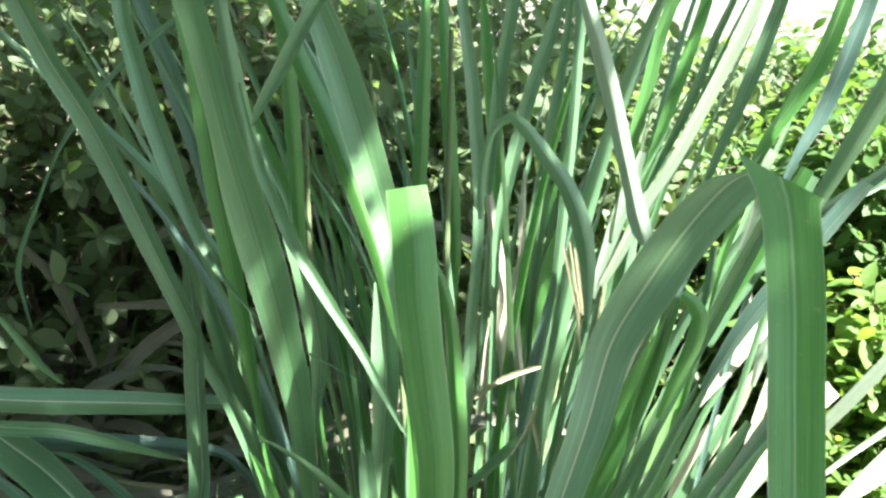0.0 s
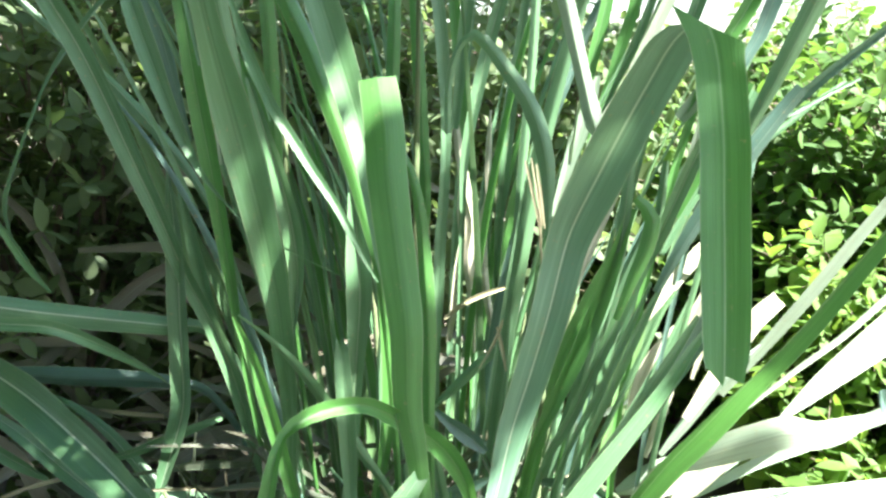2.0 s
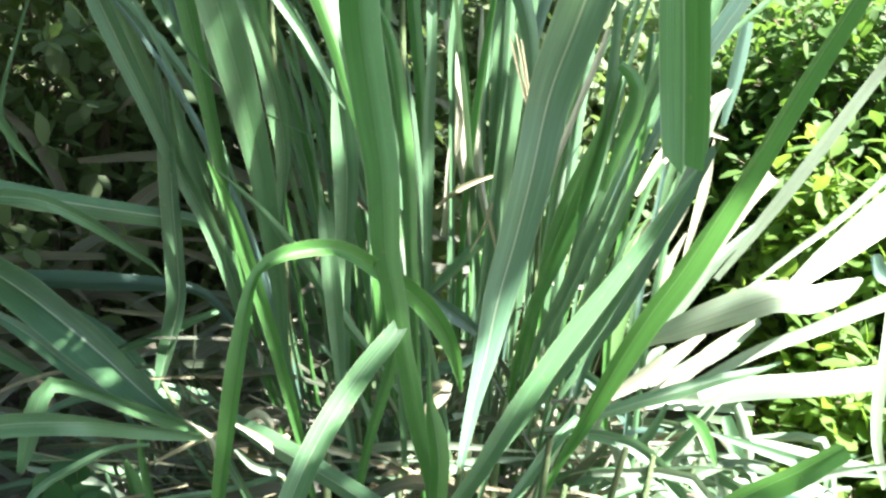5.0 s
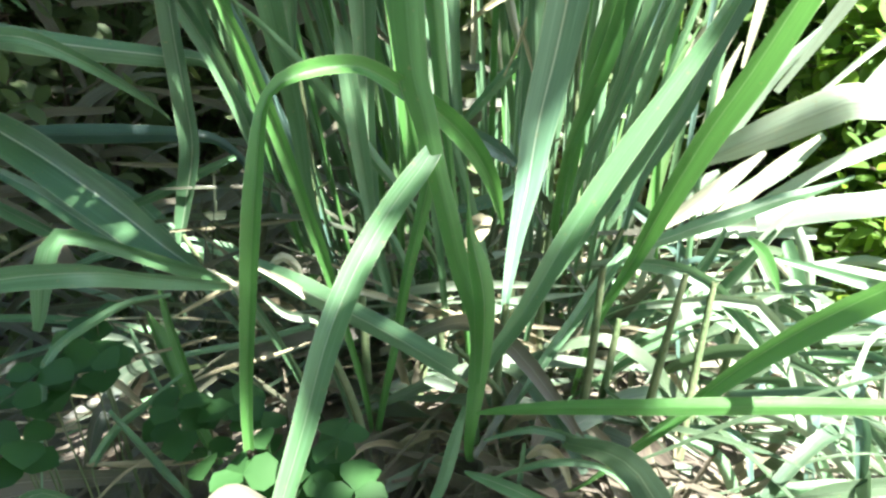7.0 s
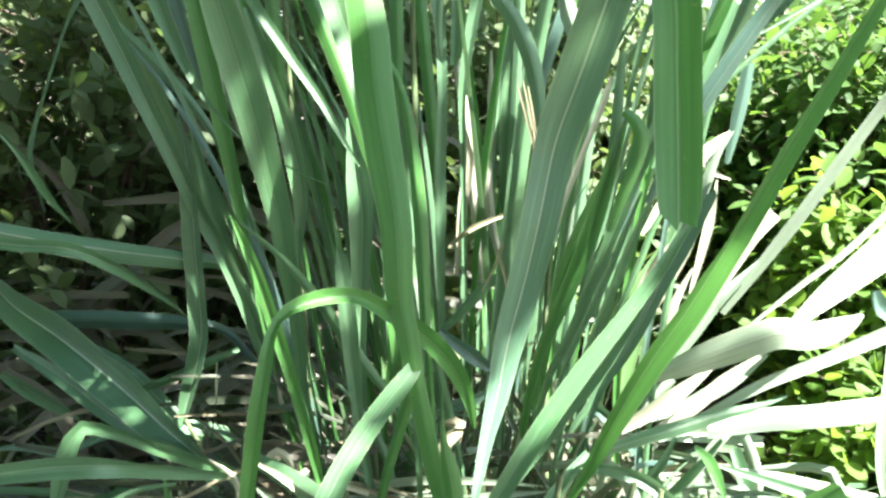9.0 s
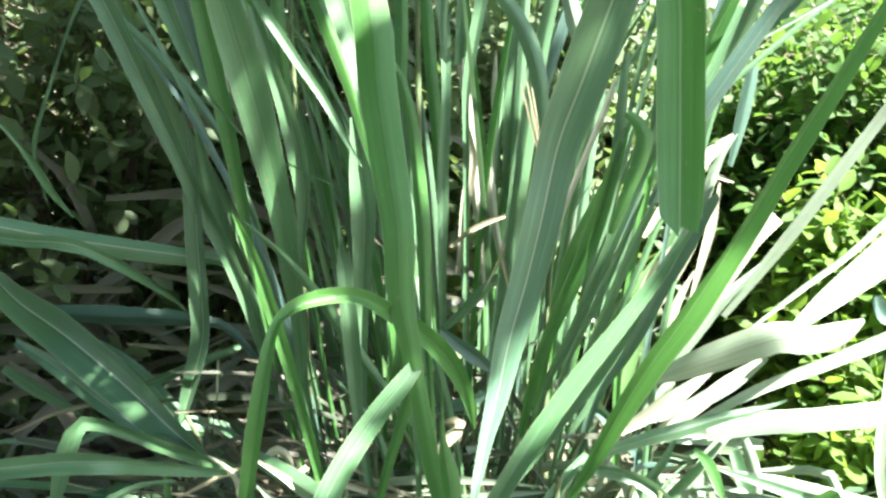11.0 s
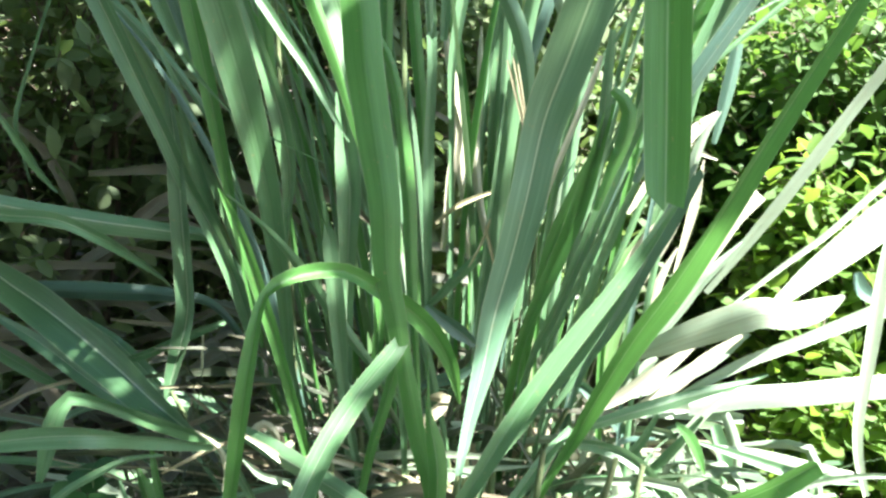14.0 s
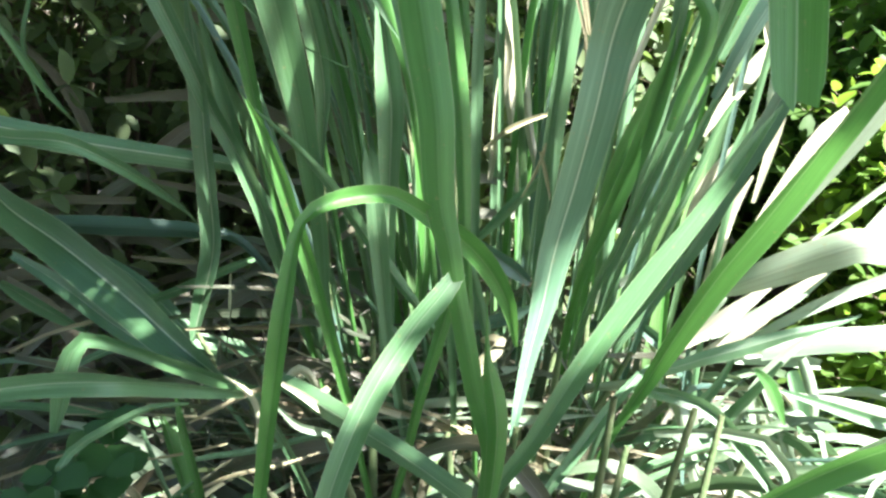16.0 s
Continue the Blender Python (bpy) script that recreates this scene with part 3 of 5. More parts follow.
blade('g', (0.040, 0.920, 0.853, 7), (0.040, 0.918, 0.890, 8), (0.044, 0.916, 0.925, 8), (0.053, 0.915, 0.949, 7), (0.068, 0.913, 0.961, 12), (0.085, 0.911, 0.948, 14), (0.105, 0.909, 0.922, 17), (0.126, 0.907, 0.893, 19), (0.142, 0.905, 0.855, 21), (0.151, 0.904, 0.813, 18), (0.153, 0.902, 0.771, 10), (0.153, 0.900, 0.734, 3))
blade('g', (0.064, 1.050, 0.745, 8), (0.066, 1.050, 0.809, 11), (0.076, 1.050, 0.864, 15), (0.089, 1.050, 0.924, 17), (0.104, 1.050, 0.983, 16), (0.123, 1.050, 1.041, 15), (0.128, 1.050, 1.060, 14), root=True)
blade('g', (0.119, 0.980, 0.587, 6), (0.122, 0.980, 0.665, 8), (0.128, 0.980, 0.747, 10), (0.135, 0.980, 0.845, 11), (0.142, 0.980, 0.940, 11), (0.146, 0.980, 1.043, 11), root=True)
blade('g', (0.056, 1.120, 0.842, 10), (0.063, 1.120, 0.914, 15), (0.070, 1.120, 0.984, 17), (0.082, 1.120, 1.059, 16))
blade('b', (0.137, 1.200, 0.554, 22), (0.143, 1.200, 0.638, 32), (0.153, 1.200, 0.721, 34), (0.167, 1.200, 0.793, 13))
blade('g', (0.018, 1.000, 0.487, 5), (0.053, 1.000, 0.520, 13), (0.087, 1.000, 0.554, 13), (0.111, 1.000, 0.572, 9))
blade('l', (0.026, 0.920, 0.520, 7), (0.046, 0.920, 0.501, 15), (0.067, 0.920, 0.484, 19), (0.087, 0.920, 0.466, 8))
blade('l', (0.010, 0.860, 0.437, 5), (0.044, 0.860, 0.444, 15), (0.065, 0.860, 0.450, 13), (0.086, 0.860, 0.461, 5))
blade('g', (0.046, 0.840, 0.372, 6), (0.037, 0.840, 0.423, 10), (0.027, 0.840, 0.480, 11), (0.014, 0.840, 0.536, 8), root=True)
blade('p', (0.127, 0.790, 1.059, 14), (0.140, 0.788, 1.016, 17), (0.151, 0.787, 0.977, 16), (0.161, 0.785, 0.937, 15), (0.170, 0.783, 0.902, 15), (0.177, 0.782, 0.876, 19), (0.183, 0.780, 0.860, 10))
blade('c', (0.062, 0.770, 0.377, 9), (0.068, 0.780, 0.400, 13), (0.077, 0.790, 0.433, 17), (0.091, 0.800, 0.480, 26), (0.105, 0.810, 0.537, 33), (0.124, 0.810, 0.602, 38), (0.141, 0.800, 0.674, 42), (0.157, 0.800, 0.747, 44), (0.164, 0.790, 0.774, 46), (0.179, 0.760, 0.823, 47), (0.191, 0.720, 0.870, 46), (0.200, 0.670, 0.913, 44), (0.202, 0.610, 0.945, 39), (0.203, 0.565, 0.958, 33), whole=True, root=True, flat=True)
blade('b', (0.212, 0.555, 0.959, 40), (0.217, 0.550, 0.942, 35), (0.219, 0.540, 0.910, 35), (0.220, 0.530, 0.875, 36), (0.216, 0.510, 0.836, 36), (0.212, 0.490, 0.798, 35), (0.209, 0.475, 0.768, 33), (0.207, 0.465, 0.743, 30), (0.206, 0.460, 0.727, 26), whole=True, cut=True, flat=True, skew=-.022)
blade('p', (0.184, 1.000, 0.756, 8), (0.207, 0.995, 0.804, 12), (0.230, 0.990, 0.860, 13), (0.253, 0.985, 0.899, 14), (0.277, 0.980, 0.952, 15), (0.301, 0.975, 1.007, 16), (0.320, 0.970, 1.054, 14))
blade('p', (0.174, 1.000, 0.742, 8), (0.190, 1.000, 0.803, 14), (0.203, 1.000, 0.846, 19), (0.217, 1.000, 0.888, 15), (0.224, 1.000, 0.914, 6))
blade('b', (0.201, 1.060, 0.778, 9), (0.215, 1.060, 0.862, 12), (0.226, 1.060, 0.924, 15), (0.240, 1.060, 0.983, 17), (0.251, 1.060, 1.042, 16), (0.259, 1.060, 1.067, 16), root=True)
blade('b', (0.225, 1.050, 0.822, 8), (0.248, 1.050, 0.904, 10), (0.260, 1.050, 0.944, 13), (0.274, 1.050, 0.990, 14), (0.291, 1.050, 1.048, 14), (0.296, 1.050, 1.067, 14), root=True)
blade('g', (0.229, 1.000, 0.869, 4), (0.243, 1.000, 0.901, 9), (0.272, 1.000, 0.964, 11), (0.299, 1.000, 1.044, 10), (0.307, 1.000, 1.062, 9))
blade('g', (0.286, 1.000, 0.842, 7), (0.308, 1.000, 0.907, 10), (0.324, 1.000, 0.952, 13), (0.340, 1.000, 0.996, 17), (0.353, 1.000, 1.038, 16), (0.361, 1.000, 1.063, 15), root=True)
blade('b', (0.343, 0.970, 0.909, 12), (0.370, 0.970, 0.959, 17), (0.392, 0.970, 0.995, 21), (0.408, 0.970, 1.031, 21), (0.417, 0.970, 1.060, 19), root=True)
blade('l', (0.357, 0.920, 0.895, 8), (0.373, 0.920, 0.934, 12), (0.387, 0.920, 0.960, 16), (0.399, 0.920, 0.994, 18), (0.410, 0.920, 1.028, 18), (0.419, 0.920, 1.056, 16), root=True)
blade('g', (0.361, 0.900, 0.825, 10), (0.378, 0.887, 0.875, 15), (0.390, 0.873, 0.913, 19), (0.402, 0.860, 0.950, 22), (0.416, 0.847, 0.993, 23), (0.429, 0.833, 1.034, 21), (0.439, 0.820, 1.068, 18), root=True)
blade('l', (0.373, 0.920, 0.841, 10), (0.401, 0.905, 0.870, 14), (0.427, 0.890, 0.895, 13), (0.451, 0.875, 0.922, 12), (0.480, 0.860, 0.950, 10))
blade('g', (0.402, 0.920, 0.859, 3), (0.437, 0.920, 0.877, 4), (0.476, 0.920, 0.898, 4), (0.506, 0.920, 0.913, 3))
blade('p', (0.360, 0.970, 0.919, 13), (0.339, 0.970, 0.891, 19), (0.317, 0.970, 0.864, 14))
blade('g', (0.161, 0.920, 0.456, 9), (0.184, 0.915, 0.501, 13), (0.213, 0.910, 0.573, 14), (0.240, 0.905, 0.642, 16), (0.260, 0.900, 0.695, 16), (0.279, 0.890, 0.742, 15), (0.294, 0.880, 0.787, 16), (0.308, 0.870, 0.830, 16), (0.324, 0.860, 0.875, 13), root=True)
blade('b', (0.147, 0.920, 0.478, 12), (0.168, 0.922, 0.526, 18), (0.193, 0.924, 0.581, 20), (0.219, 0.926, 0.648, 21), (0.241, 0.928, 0.720, 16), (0.255, 0.930, 0.764, 10), root=True)
blade('b', (0.230, 0.880, 0.644, 8), (0.246, 0.880, 0.689, 13), (0.261, 0.880, 0.726, 17), (0.266, 0.880, 0.763, 18), (0.247, 0.880, 0.784, 10))
blade('g', (0.289, 0.950, 0.720, 10), (0.295, 0.950, 0.772, 11), (0.298, 0.950, 0.817, 8))
blade('l', (0.221, 0.900, 0.438, 9), (0.243, 0.867, 0.494, 12), (0.259, 0.833, 0.546, 15), (0.273, 0.800, 0.601, 17), (0.290, 0.787, 0.642, 20), (0.303, 0.773, 0.681, 21), (0.314, 0.760, 0.713, 19), root=True, cut=True)
blade('p', (0.310, 0.900, 0.824, 7), (0.320, 0.900, 0.862, 8), (0.329, 0.900, 0.899, 7))
blade('b', (0.297, 0.900, 0.759, 9), (0.317, 0.900, 0.801, 14), (0.337, 0.900, 0.842, 17), (0.358, 0.900, 0.886, 17), (0.370, 0.900, 0.910, 14))
blade('g', (0.290, 0.920, 0.711, 7), (0.315, 0.920, 0.761, 10), (0.347, 0.920, 0.816, 12), (0.371, 0.920, 0.867, 13), (0.386, 0.920, 0.899, 12))
blade('l', (0.275, 0.880, 0.676, 9), (0.295, 0.873, 0.723, 14), (0.315, 0.867, 0.762, 19), (0.337, 0.860, 0.799, 21), (0.365, 0.853, 0.842, 21), (0.392, 0.847, 0.883, 18), (0.406, 0.840, 0.905, 15))
blade('g', (0.372, 0.970, 0.790, 2), (0.402, 0.970, 0.821, 6), (0.442, 0.970, 0.854, 7), (0.482, 0.970, 0.886, 6), (0.514, 0.970, 0.908, 5))
blade('l', (0.459, 1.100, 0.829, 16), (0.451, 1.100, 0.779, 20), (0.443, 1.100, 0.741, 17), (0.432, 1.100, 0.692, 7))
# sunlit white patches on the right, put in as near-white ribbons
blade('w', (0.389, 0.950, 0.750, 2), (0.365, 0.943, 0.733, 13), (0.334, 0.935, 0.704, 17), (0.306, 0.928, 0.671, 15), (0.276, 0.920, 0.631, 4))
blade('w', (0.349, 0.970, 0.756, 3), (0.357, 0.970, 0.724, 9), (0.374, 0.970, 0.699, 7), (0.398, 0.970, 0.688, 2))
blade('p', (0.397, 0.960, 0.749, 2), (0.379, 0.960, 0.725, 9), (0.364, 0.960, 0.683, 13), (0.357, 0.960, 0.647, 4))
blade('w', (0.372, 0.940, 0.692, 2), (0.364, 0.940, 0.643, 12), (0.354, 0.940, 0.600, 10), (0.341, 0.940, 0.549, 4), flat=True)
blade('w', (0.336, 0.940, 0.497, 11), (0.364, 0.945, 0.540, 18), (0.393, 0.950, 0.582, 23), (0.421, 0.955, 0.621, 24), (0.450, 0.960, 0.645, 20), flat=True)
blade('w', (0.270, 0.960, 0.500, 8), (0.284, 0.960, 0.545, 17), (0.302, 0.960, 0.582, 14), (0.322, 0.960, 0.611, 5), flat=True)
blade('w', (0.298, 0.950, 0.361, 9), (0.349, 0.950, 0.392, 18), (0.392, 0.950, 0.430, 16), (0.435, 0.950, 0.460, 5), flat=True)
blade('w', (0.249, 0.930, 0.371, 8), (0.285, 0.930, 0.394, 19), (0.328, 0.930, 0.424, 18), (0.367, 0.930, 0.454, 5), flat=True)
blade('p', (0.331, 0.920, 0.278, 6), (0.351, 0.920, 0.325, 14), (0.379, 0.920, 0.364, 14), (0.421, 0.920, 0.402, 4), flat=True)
blade('g', (0.167, 0.860, 0.469, 5), (0.187, 0.860, 0.519, 7), (0.214, 0.860, 0.574, 9), (0.239, 0.860, 0.634, 8), (0.263, 0.860, 0.693, 3), root=True)
blade('g', (0.187, 0.880, 0.461, 6), (0.211, 0.880, 0.519, 9), (0.234, 0.880, 0.575, 11), (0.256, 0.880, 0.629, 11), (0.278, 0.880, 0.679, 6), root=True)
blade('g', (0.197, 0.900, 0.439, 4), (0.224, 0.900, 0.497, 6), (0.248, 0.900, 0.551, 7), (0.268, 0.900, 0.597, 8), (0.287, 0.900, 0.645, 7), (0.303, 0.900, 0.672, 4), root=True)
blade('g', (0.184, 0.940, 0.361, 6), (0.224, 0.940, 0.423, 11), (0.256, 0.940, 0.484, 13), (0.287, 0.940, 0.543, 14), (0.311, 0.940, 0.594, 13), (0.334, 0.940, 0.651, 8), root=True)
blade('g', (0.210, 0.930, 0.584, 9), (0.230, 0.930, 0.655, 14), (0.243, 0.930, 0.717, 15), (0.249, 0.930, 0.785, 13), (0.255, 0.930, 0.851, 8), root=True)
blade('w', (0.157, 0.830, 0.642, 4), (0.171, 0.836, 0.686, 6), (0.187, 0.842, 0.723, 7), (0.203, 0.848, 0.759, 7), (0.220, 0.854, 0.796, 7), (0.230, 0.860, 0.823, 4))
blade('b', (0.171, 0.960, 0.525, 13), (0.189, 0.960, 0.585, 20), (0.214, 0.960, 0.636, 25), (0.235, 0.960, 0.679, 22), (0.250, 0.960, 0.721, 8), root=True)
blade('w', (0.293, 1.000, 0.488, 6), (0.324, 1.000, 0.548, 17), (0.355, 1.000, 0.607, 15), (0.378, 1.000, 0.664, 4))
blade('p', (0.319, 0.980, 0.430, 7), (0.351, 0.980, 0.475, 16), (0.389, 0.980, 0.527, 17), (0.440, 0.980, 0.578, 5))
blade('w', (0.310, 1.020, 0.408, 6), (0.325, 1.020, 0.455, 14), (0.343, 1.020, 0.517, 12), (0.365, 1.020, 0.562, 3))
blade('g', (0.031, 0.655, 0.353, 12), (0.070, 0.664, 0.403, 16), (0.106, 0.675, 0.456, 20), (0.142, 0.688, 0.504, 20), (0.177, 0.700, 0.546, 19), (0.213, 0.712, 0.586, 16), (0.247, 0.725, 0.625, 13), (0.275, 0.737, 0.660, 9), (0.300, 0.750, 0.687, 2), root=True, fold=.3)
blade('g', (0.095, 0.800, 0.351, 7), (0.132, 0.806, 0.404, 14), (0.162, 0.811, 0.446, 19), (0.195, 0.817, 0.484, 21), (0.228, 0.823, 0.529, 19), (0.257, 0.829, 0.574, 17), (0.286, 0.834, 0.618, 14), (0.312, 0.840, 0.659, 8), root=True)
blade('b', (0.162, 0.780, 0.349, 8), (0.189, 0.770, 0.402, 14), (0.214, 0.740, 0.471, 22), (0.241, 0.700, 0.545, 25), (0.263, 0.660, 0.603, 24), (0.278, 0.610, 0.662, 22), (0.286, 0.550, 0.720, 19), (0.294, 0.510, 0.765, 16), (0.307, 0.490, 0.802, 14), (0.318, 0.470, 0.835, 12), (0.332, 0.460, 0.867, 10), (0.344, 0.450, 0.895, 5), root=True, fold=.5)
blade('g', (0.061, 0.700, 0.289, 3), (0.094, 0.720, 0.327, 10), (0.125, 0.740, 0.357, 12), (0.156, 0.760, 0.389, 12), (0.188, 0.780, 0.415, 8), root=True)
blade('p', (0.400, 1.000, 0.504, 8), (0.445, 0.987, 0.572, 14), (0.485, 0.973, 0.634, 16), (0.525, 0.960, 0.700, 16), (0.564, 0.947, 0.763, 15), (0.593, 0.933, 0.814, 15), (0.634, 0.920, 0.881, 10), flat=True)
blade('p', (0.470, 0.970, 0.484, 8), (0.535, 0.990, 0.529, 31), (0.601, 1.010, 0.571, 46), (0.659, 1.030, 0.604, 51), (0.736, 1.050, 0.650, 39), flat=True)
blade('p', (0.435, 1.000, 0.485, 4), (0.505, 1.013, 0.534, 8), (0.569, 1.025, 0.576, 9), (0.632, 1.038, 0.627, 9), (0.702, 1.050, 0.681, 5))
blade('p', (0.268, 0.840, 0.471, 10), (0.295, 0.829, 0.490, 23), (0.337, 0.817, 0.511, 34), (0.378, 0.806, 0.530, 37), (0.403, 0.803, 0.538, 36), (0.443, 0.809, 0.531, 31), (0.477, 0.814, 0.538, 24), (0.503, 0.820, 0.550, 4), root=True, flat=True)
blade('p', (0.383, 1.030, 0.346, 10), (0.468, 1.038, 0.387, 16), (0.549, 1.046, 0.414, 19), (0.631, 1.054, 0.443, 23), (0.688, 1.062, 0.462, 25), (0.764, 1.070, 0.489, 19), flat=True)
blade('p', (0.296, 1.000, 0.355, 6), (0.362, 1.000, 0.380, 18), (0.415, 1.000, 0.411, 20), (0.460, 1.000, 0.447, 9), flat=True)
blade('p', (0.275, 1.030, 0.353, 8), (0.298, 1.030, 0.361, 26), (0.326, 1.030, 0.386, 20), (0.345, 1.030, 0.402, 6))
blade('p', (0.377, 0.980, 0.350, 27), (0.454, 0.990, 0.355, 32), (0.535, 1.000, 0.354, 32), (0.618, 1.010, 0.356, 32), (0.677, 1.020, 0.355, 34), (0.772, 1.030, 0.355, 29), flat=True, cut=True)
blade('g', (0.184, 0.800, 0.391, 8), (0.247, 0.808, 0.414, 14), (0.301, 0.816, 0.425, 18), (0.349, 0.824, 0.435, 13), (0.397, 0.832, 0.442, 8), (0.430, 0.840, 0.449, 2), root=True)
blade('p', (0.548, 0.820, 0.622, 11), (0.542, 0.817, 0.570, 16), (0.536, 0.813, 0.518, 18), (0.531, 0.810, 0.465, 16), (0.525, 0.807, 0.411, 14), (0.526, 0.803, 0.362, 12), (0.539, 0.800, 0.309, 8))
blade('l', (0.524, 0.840, 0.571, 12), (0.532, 0.840, 0.551, 19), (0.553, 0.840, 0.536, 10))
blade('g', (0.177, 0.800, 0.390, 4), (0.196, 0.794, 0.389, 11), (0.223, 0.789, 0.386, 15), (0.254, 0.783, 0.376, 16), (0.278, 0.771, 0.357, 15), (0.297, 0.754, 0.330, 14), (0.314, 0.737, 0.306, 10), (0.331, 0.720, 0.287, 3))
blade('g', (0.356, 0.850, 0.359, 4), (0.409, 0.850, 0.339, 11), (0.465, 0.850, 0.318, 14), (0.515, 0.850, 0.306, 11), (0.558, 0.850, 0.298, 3))
blade('b', (0.323, 0.840, 0.390, 5), (0.340, 0.840, 0.371, 15), (0.352, 0.840, 0.345, 12), (0.360, 0.840, 0.321, 2))
blade('b', (0.101, 0.600, 0.262, 2), (0.148, 0.587, 0.307, 8), (0.191, 0.574, 0.352, 11), (0.229, 0.556, 0.399, 16), (0.262, 0.534, 0.438, 20), (0.291, 0.513, 0.469, 21), (0.305, 0.491, 0.491, 20), (0.331, 0.470, 0.523, 15), root=True, fold=.4)
blade('b', (0.025, 0.610, 0.342, 3), (0.055, 0.596, 0.352, 9), (0.101, 0.581, 0.360, 13), (0.167, 0.567, 0.364, 14), (0.230, 0.554, 0.368, 14), (0.291, 0.543, 0.370, 14), (0.336, 0.531, 0.373, 13), (0.394, 0.520, 0.374, 9), flat=True)
blade('p', (0.299, 0.950, 0.237, 5), (0.372, 0.950, 0.241, 10), (0.421, 0.950, 0.240, 10), (0.479, 0.950, 0.242, 4))
blade('p', (0.381, 0.900, 0.330, 4), (0.446, 0.907, 0.312, 15), (0.515, 0.913, 0.289, 18), (0.581, 0.920, 0.270, 14), flat=True)
blade('p', (0.428, 0.980, 0.337, 12), (0.441, 0.980, 0.303, 16), (0.448, 0.980, 0.260, 15), (0.445, 0.980, 0.226, 8))
blade('g', (0.427, 0.950, 0.251, 19), (0.417, 0.950, 0.293, 21), (0.404, 0.950, 0.334, 16))
blade('p', (0.396, 1.000, 0.208, 19), (0.383, 1.000, 0.252, 23), (0.370, 1.000, 0.278, 8))
blade('g', (0.231, 0.860, 0.296, 8), (0.258, 0.860, 0.326, 12), (0.286, 0.860, 0.356, 11), (0.305, 0.860, 0.393, 5), root=True)
blade('g', (0.278, 0.880, 0.276, 9), (0.306, 0.880, 0.307, 13), (0.340, 0.880, 0.345, 11), (0.367, 0.880, 0.379, 5), root=True)
blade('b', (-0.083, 0.720, 0.258, 4), (-0.085, 0.717, 0.309, 6), (-0.092, 0.714, 0.365, 7), (-0.100, 0.711, 0.423, 8), (-0.105, 0.704, 0.466, 11), (-0.112, 0.695, 0.513, 11), (-0.120, 0.686, 0.565, 13), (-0.129, 0.678, 0.613, 14), (-0.139, 0.672, 0.660, 13), (-0.148, 0.666, 0.694, 8), (-0.156, 0.660, 0.717, 1), root=True)
blade('g', (-0.164, 0.720, 0.701, 2), (-0.139, 0.760, 0.661, 6), (-0.113, 0.800, 0.610, 12), (-0.090, 0.840, 0.553, 14), (-0.061, 0.853, 0.499, 13), (-0.034, 0.867, 0.452, 8), (-0.012, 0.880, 0.407, 5))
blade('g', (-0.089, 0.700, 0.234, 4), (-0.099, 0.710, 0.282, 5), (-0.111, 0.720, 0.329, 6), (-0.126, 0.730, 0.375, 4), root=True)
blade('g', (-0.432, 1.000, 0.413, 3), (-0.400, 1.005, 0.423, 9), (-0.364, 1.010, 0.432, 12), (-0.305, 1.015, 0.455, 13), (-0.254, 1.020, 0.473, 7))
blade('s', (-0.329, 0.950, 0.407, 3), (-0.276, 0.950, 0.408, 5), (-0.216, 0.950, 0.407, 5), (-0.149, 0.950, 0.413, 3))
blade('s', (-0.435, 1.080, 0.462, 3), (-0.395, 1.080, 0.456, 7), (-0.347, 1.080, 0.451, 6))
blade('g', (-0.630, 1.100, 0.423, 11), (-0.602, 1.100, 0.401, 20), (-0.559, 1.100, 0.371, 18), (-0.523, 1.100, 0.349, 6))
blade('s', (-0.551, 0.950, 0.381, 3), (-0.503, 0.967, 0.399, 5), (-0.444, 0.983, 0.410, 6), (-0.392, 1.000, 0.417, 3))
blade('g', (-0.097, 0.860, 0.476, 4), (-0.065, 0.860, 0.432, 7), (-0.047, 0.860, 0.387, 10), (-0.035, 0.860, 0.334, 7))
blade('s', (0.028, 0.800, 0.447, 5), (0.045, 0.787, 0.449, 18), (0.028, 0.773, 0.432, 12), (0.022, 0.760, 0.418, 4))
blade('l', (0.053, 0.950, 0.493, 5), (0.067, 0.950, 0.477, 13), (0.089, 0.950, 0.461, 7))
blade('g', (-0.025, 0.600, 0.247, 8), (-0.009, 0.613, 0.273, 11), (0.004, 0.627, 0.305, 11), (0.015, 0.640, 0.331, 4))
blade('g', (0.012, 0.570, 0.312, 3), (0.037, 0.557, 0.309, 11), (0.068, 0.543, 0.300, 12), (0.093, 0.530, 0.292, 7))
blade('s', (0.065, 0.600, 0.300, 3), (0.080, 0.600, 0.309, 11), (0.094, 0.600, 0.296, 9), (0.102, 0.600, 0.266, 3))
blade('g', (0.053, 0.600, 0.245, 4), (0.059, 0.600, 0.284, 5), (0.064, 0.600, 0.316, 3))
blade('s', (-0.095, 0.620, 0.330, 2), (-0.085, 0.600, 0.306, 4), (-0.079, 0.580, 0.272, 5))
blade('s', (-0.073, 0.570, 0.295, 6), (-0.063, 0.570, 0.298, 7), (-0.061, 0.570, 0.274, 6))
blade('g', (-0.072, 0.780, 0.256, 2), (-0.035, 0.780, 0.268, 7), (0.002, 0.780, 0.275, 7))
blade('s', (-0.078, 0.720, 0.250, 1), (-0.047, 0.720, 0.238, 3), (-0.006, 0.720, 0.238, 2))
# bright sun spots at the foot, put in as near-white ribbons
blade('w', (-0.186, 0.515, 0.337, 7), (-0.162, 0.515, 0.347, 17), (-0.140, 0.515, 0.336, 8), flat=True)
blade('w', (-0.190, 0.505, 0.338, 7), (-0.165, 0.505, 0.343, 14), (-0.134, 0.505, 0.335, 9), flat=True)
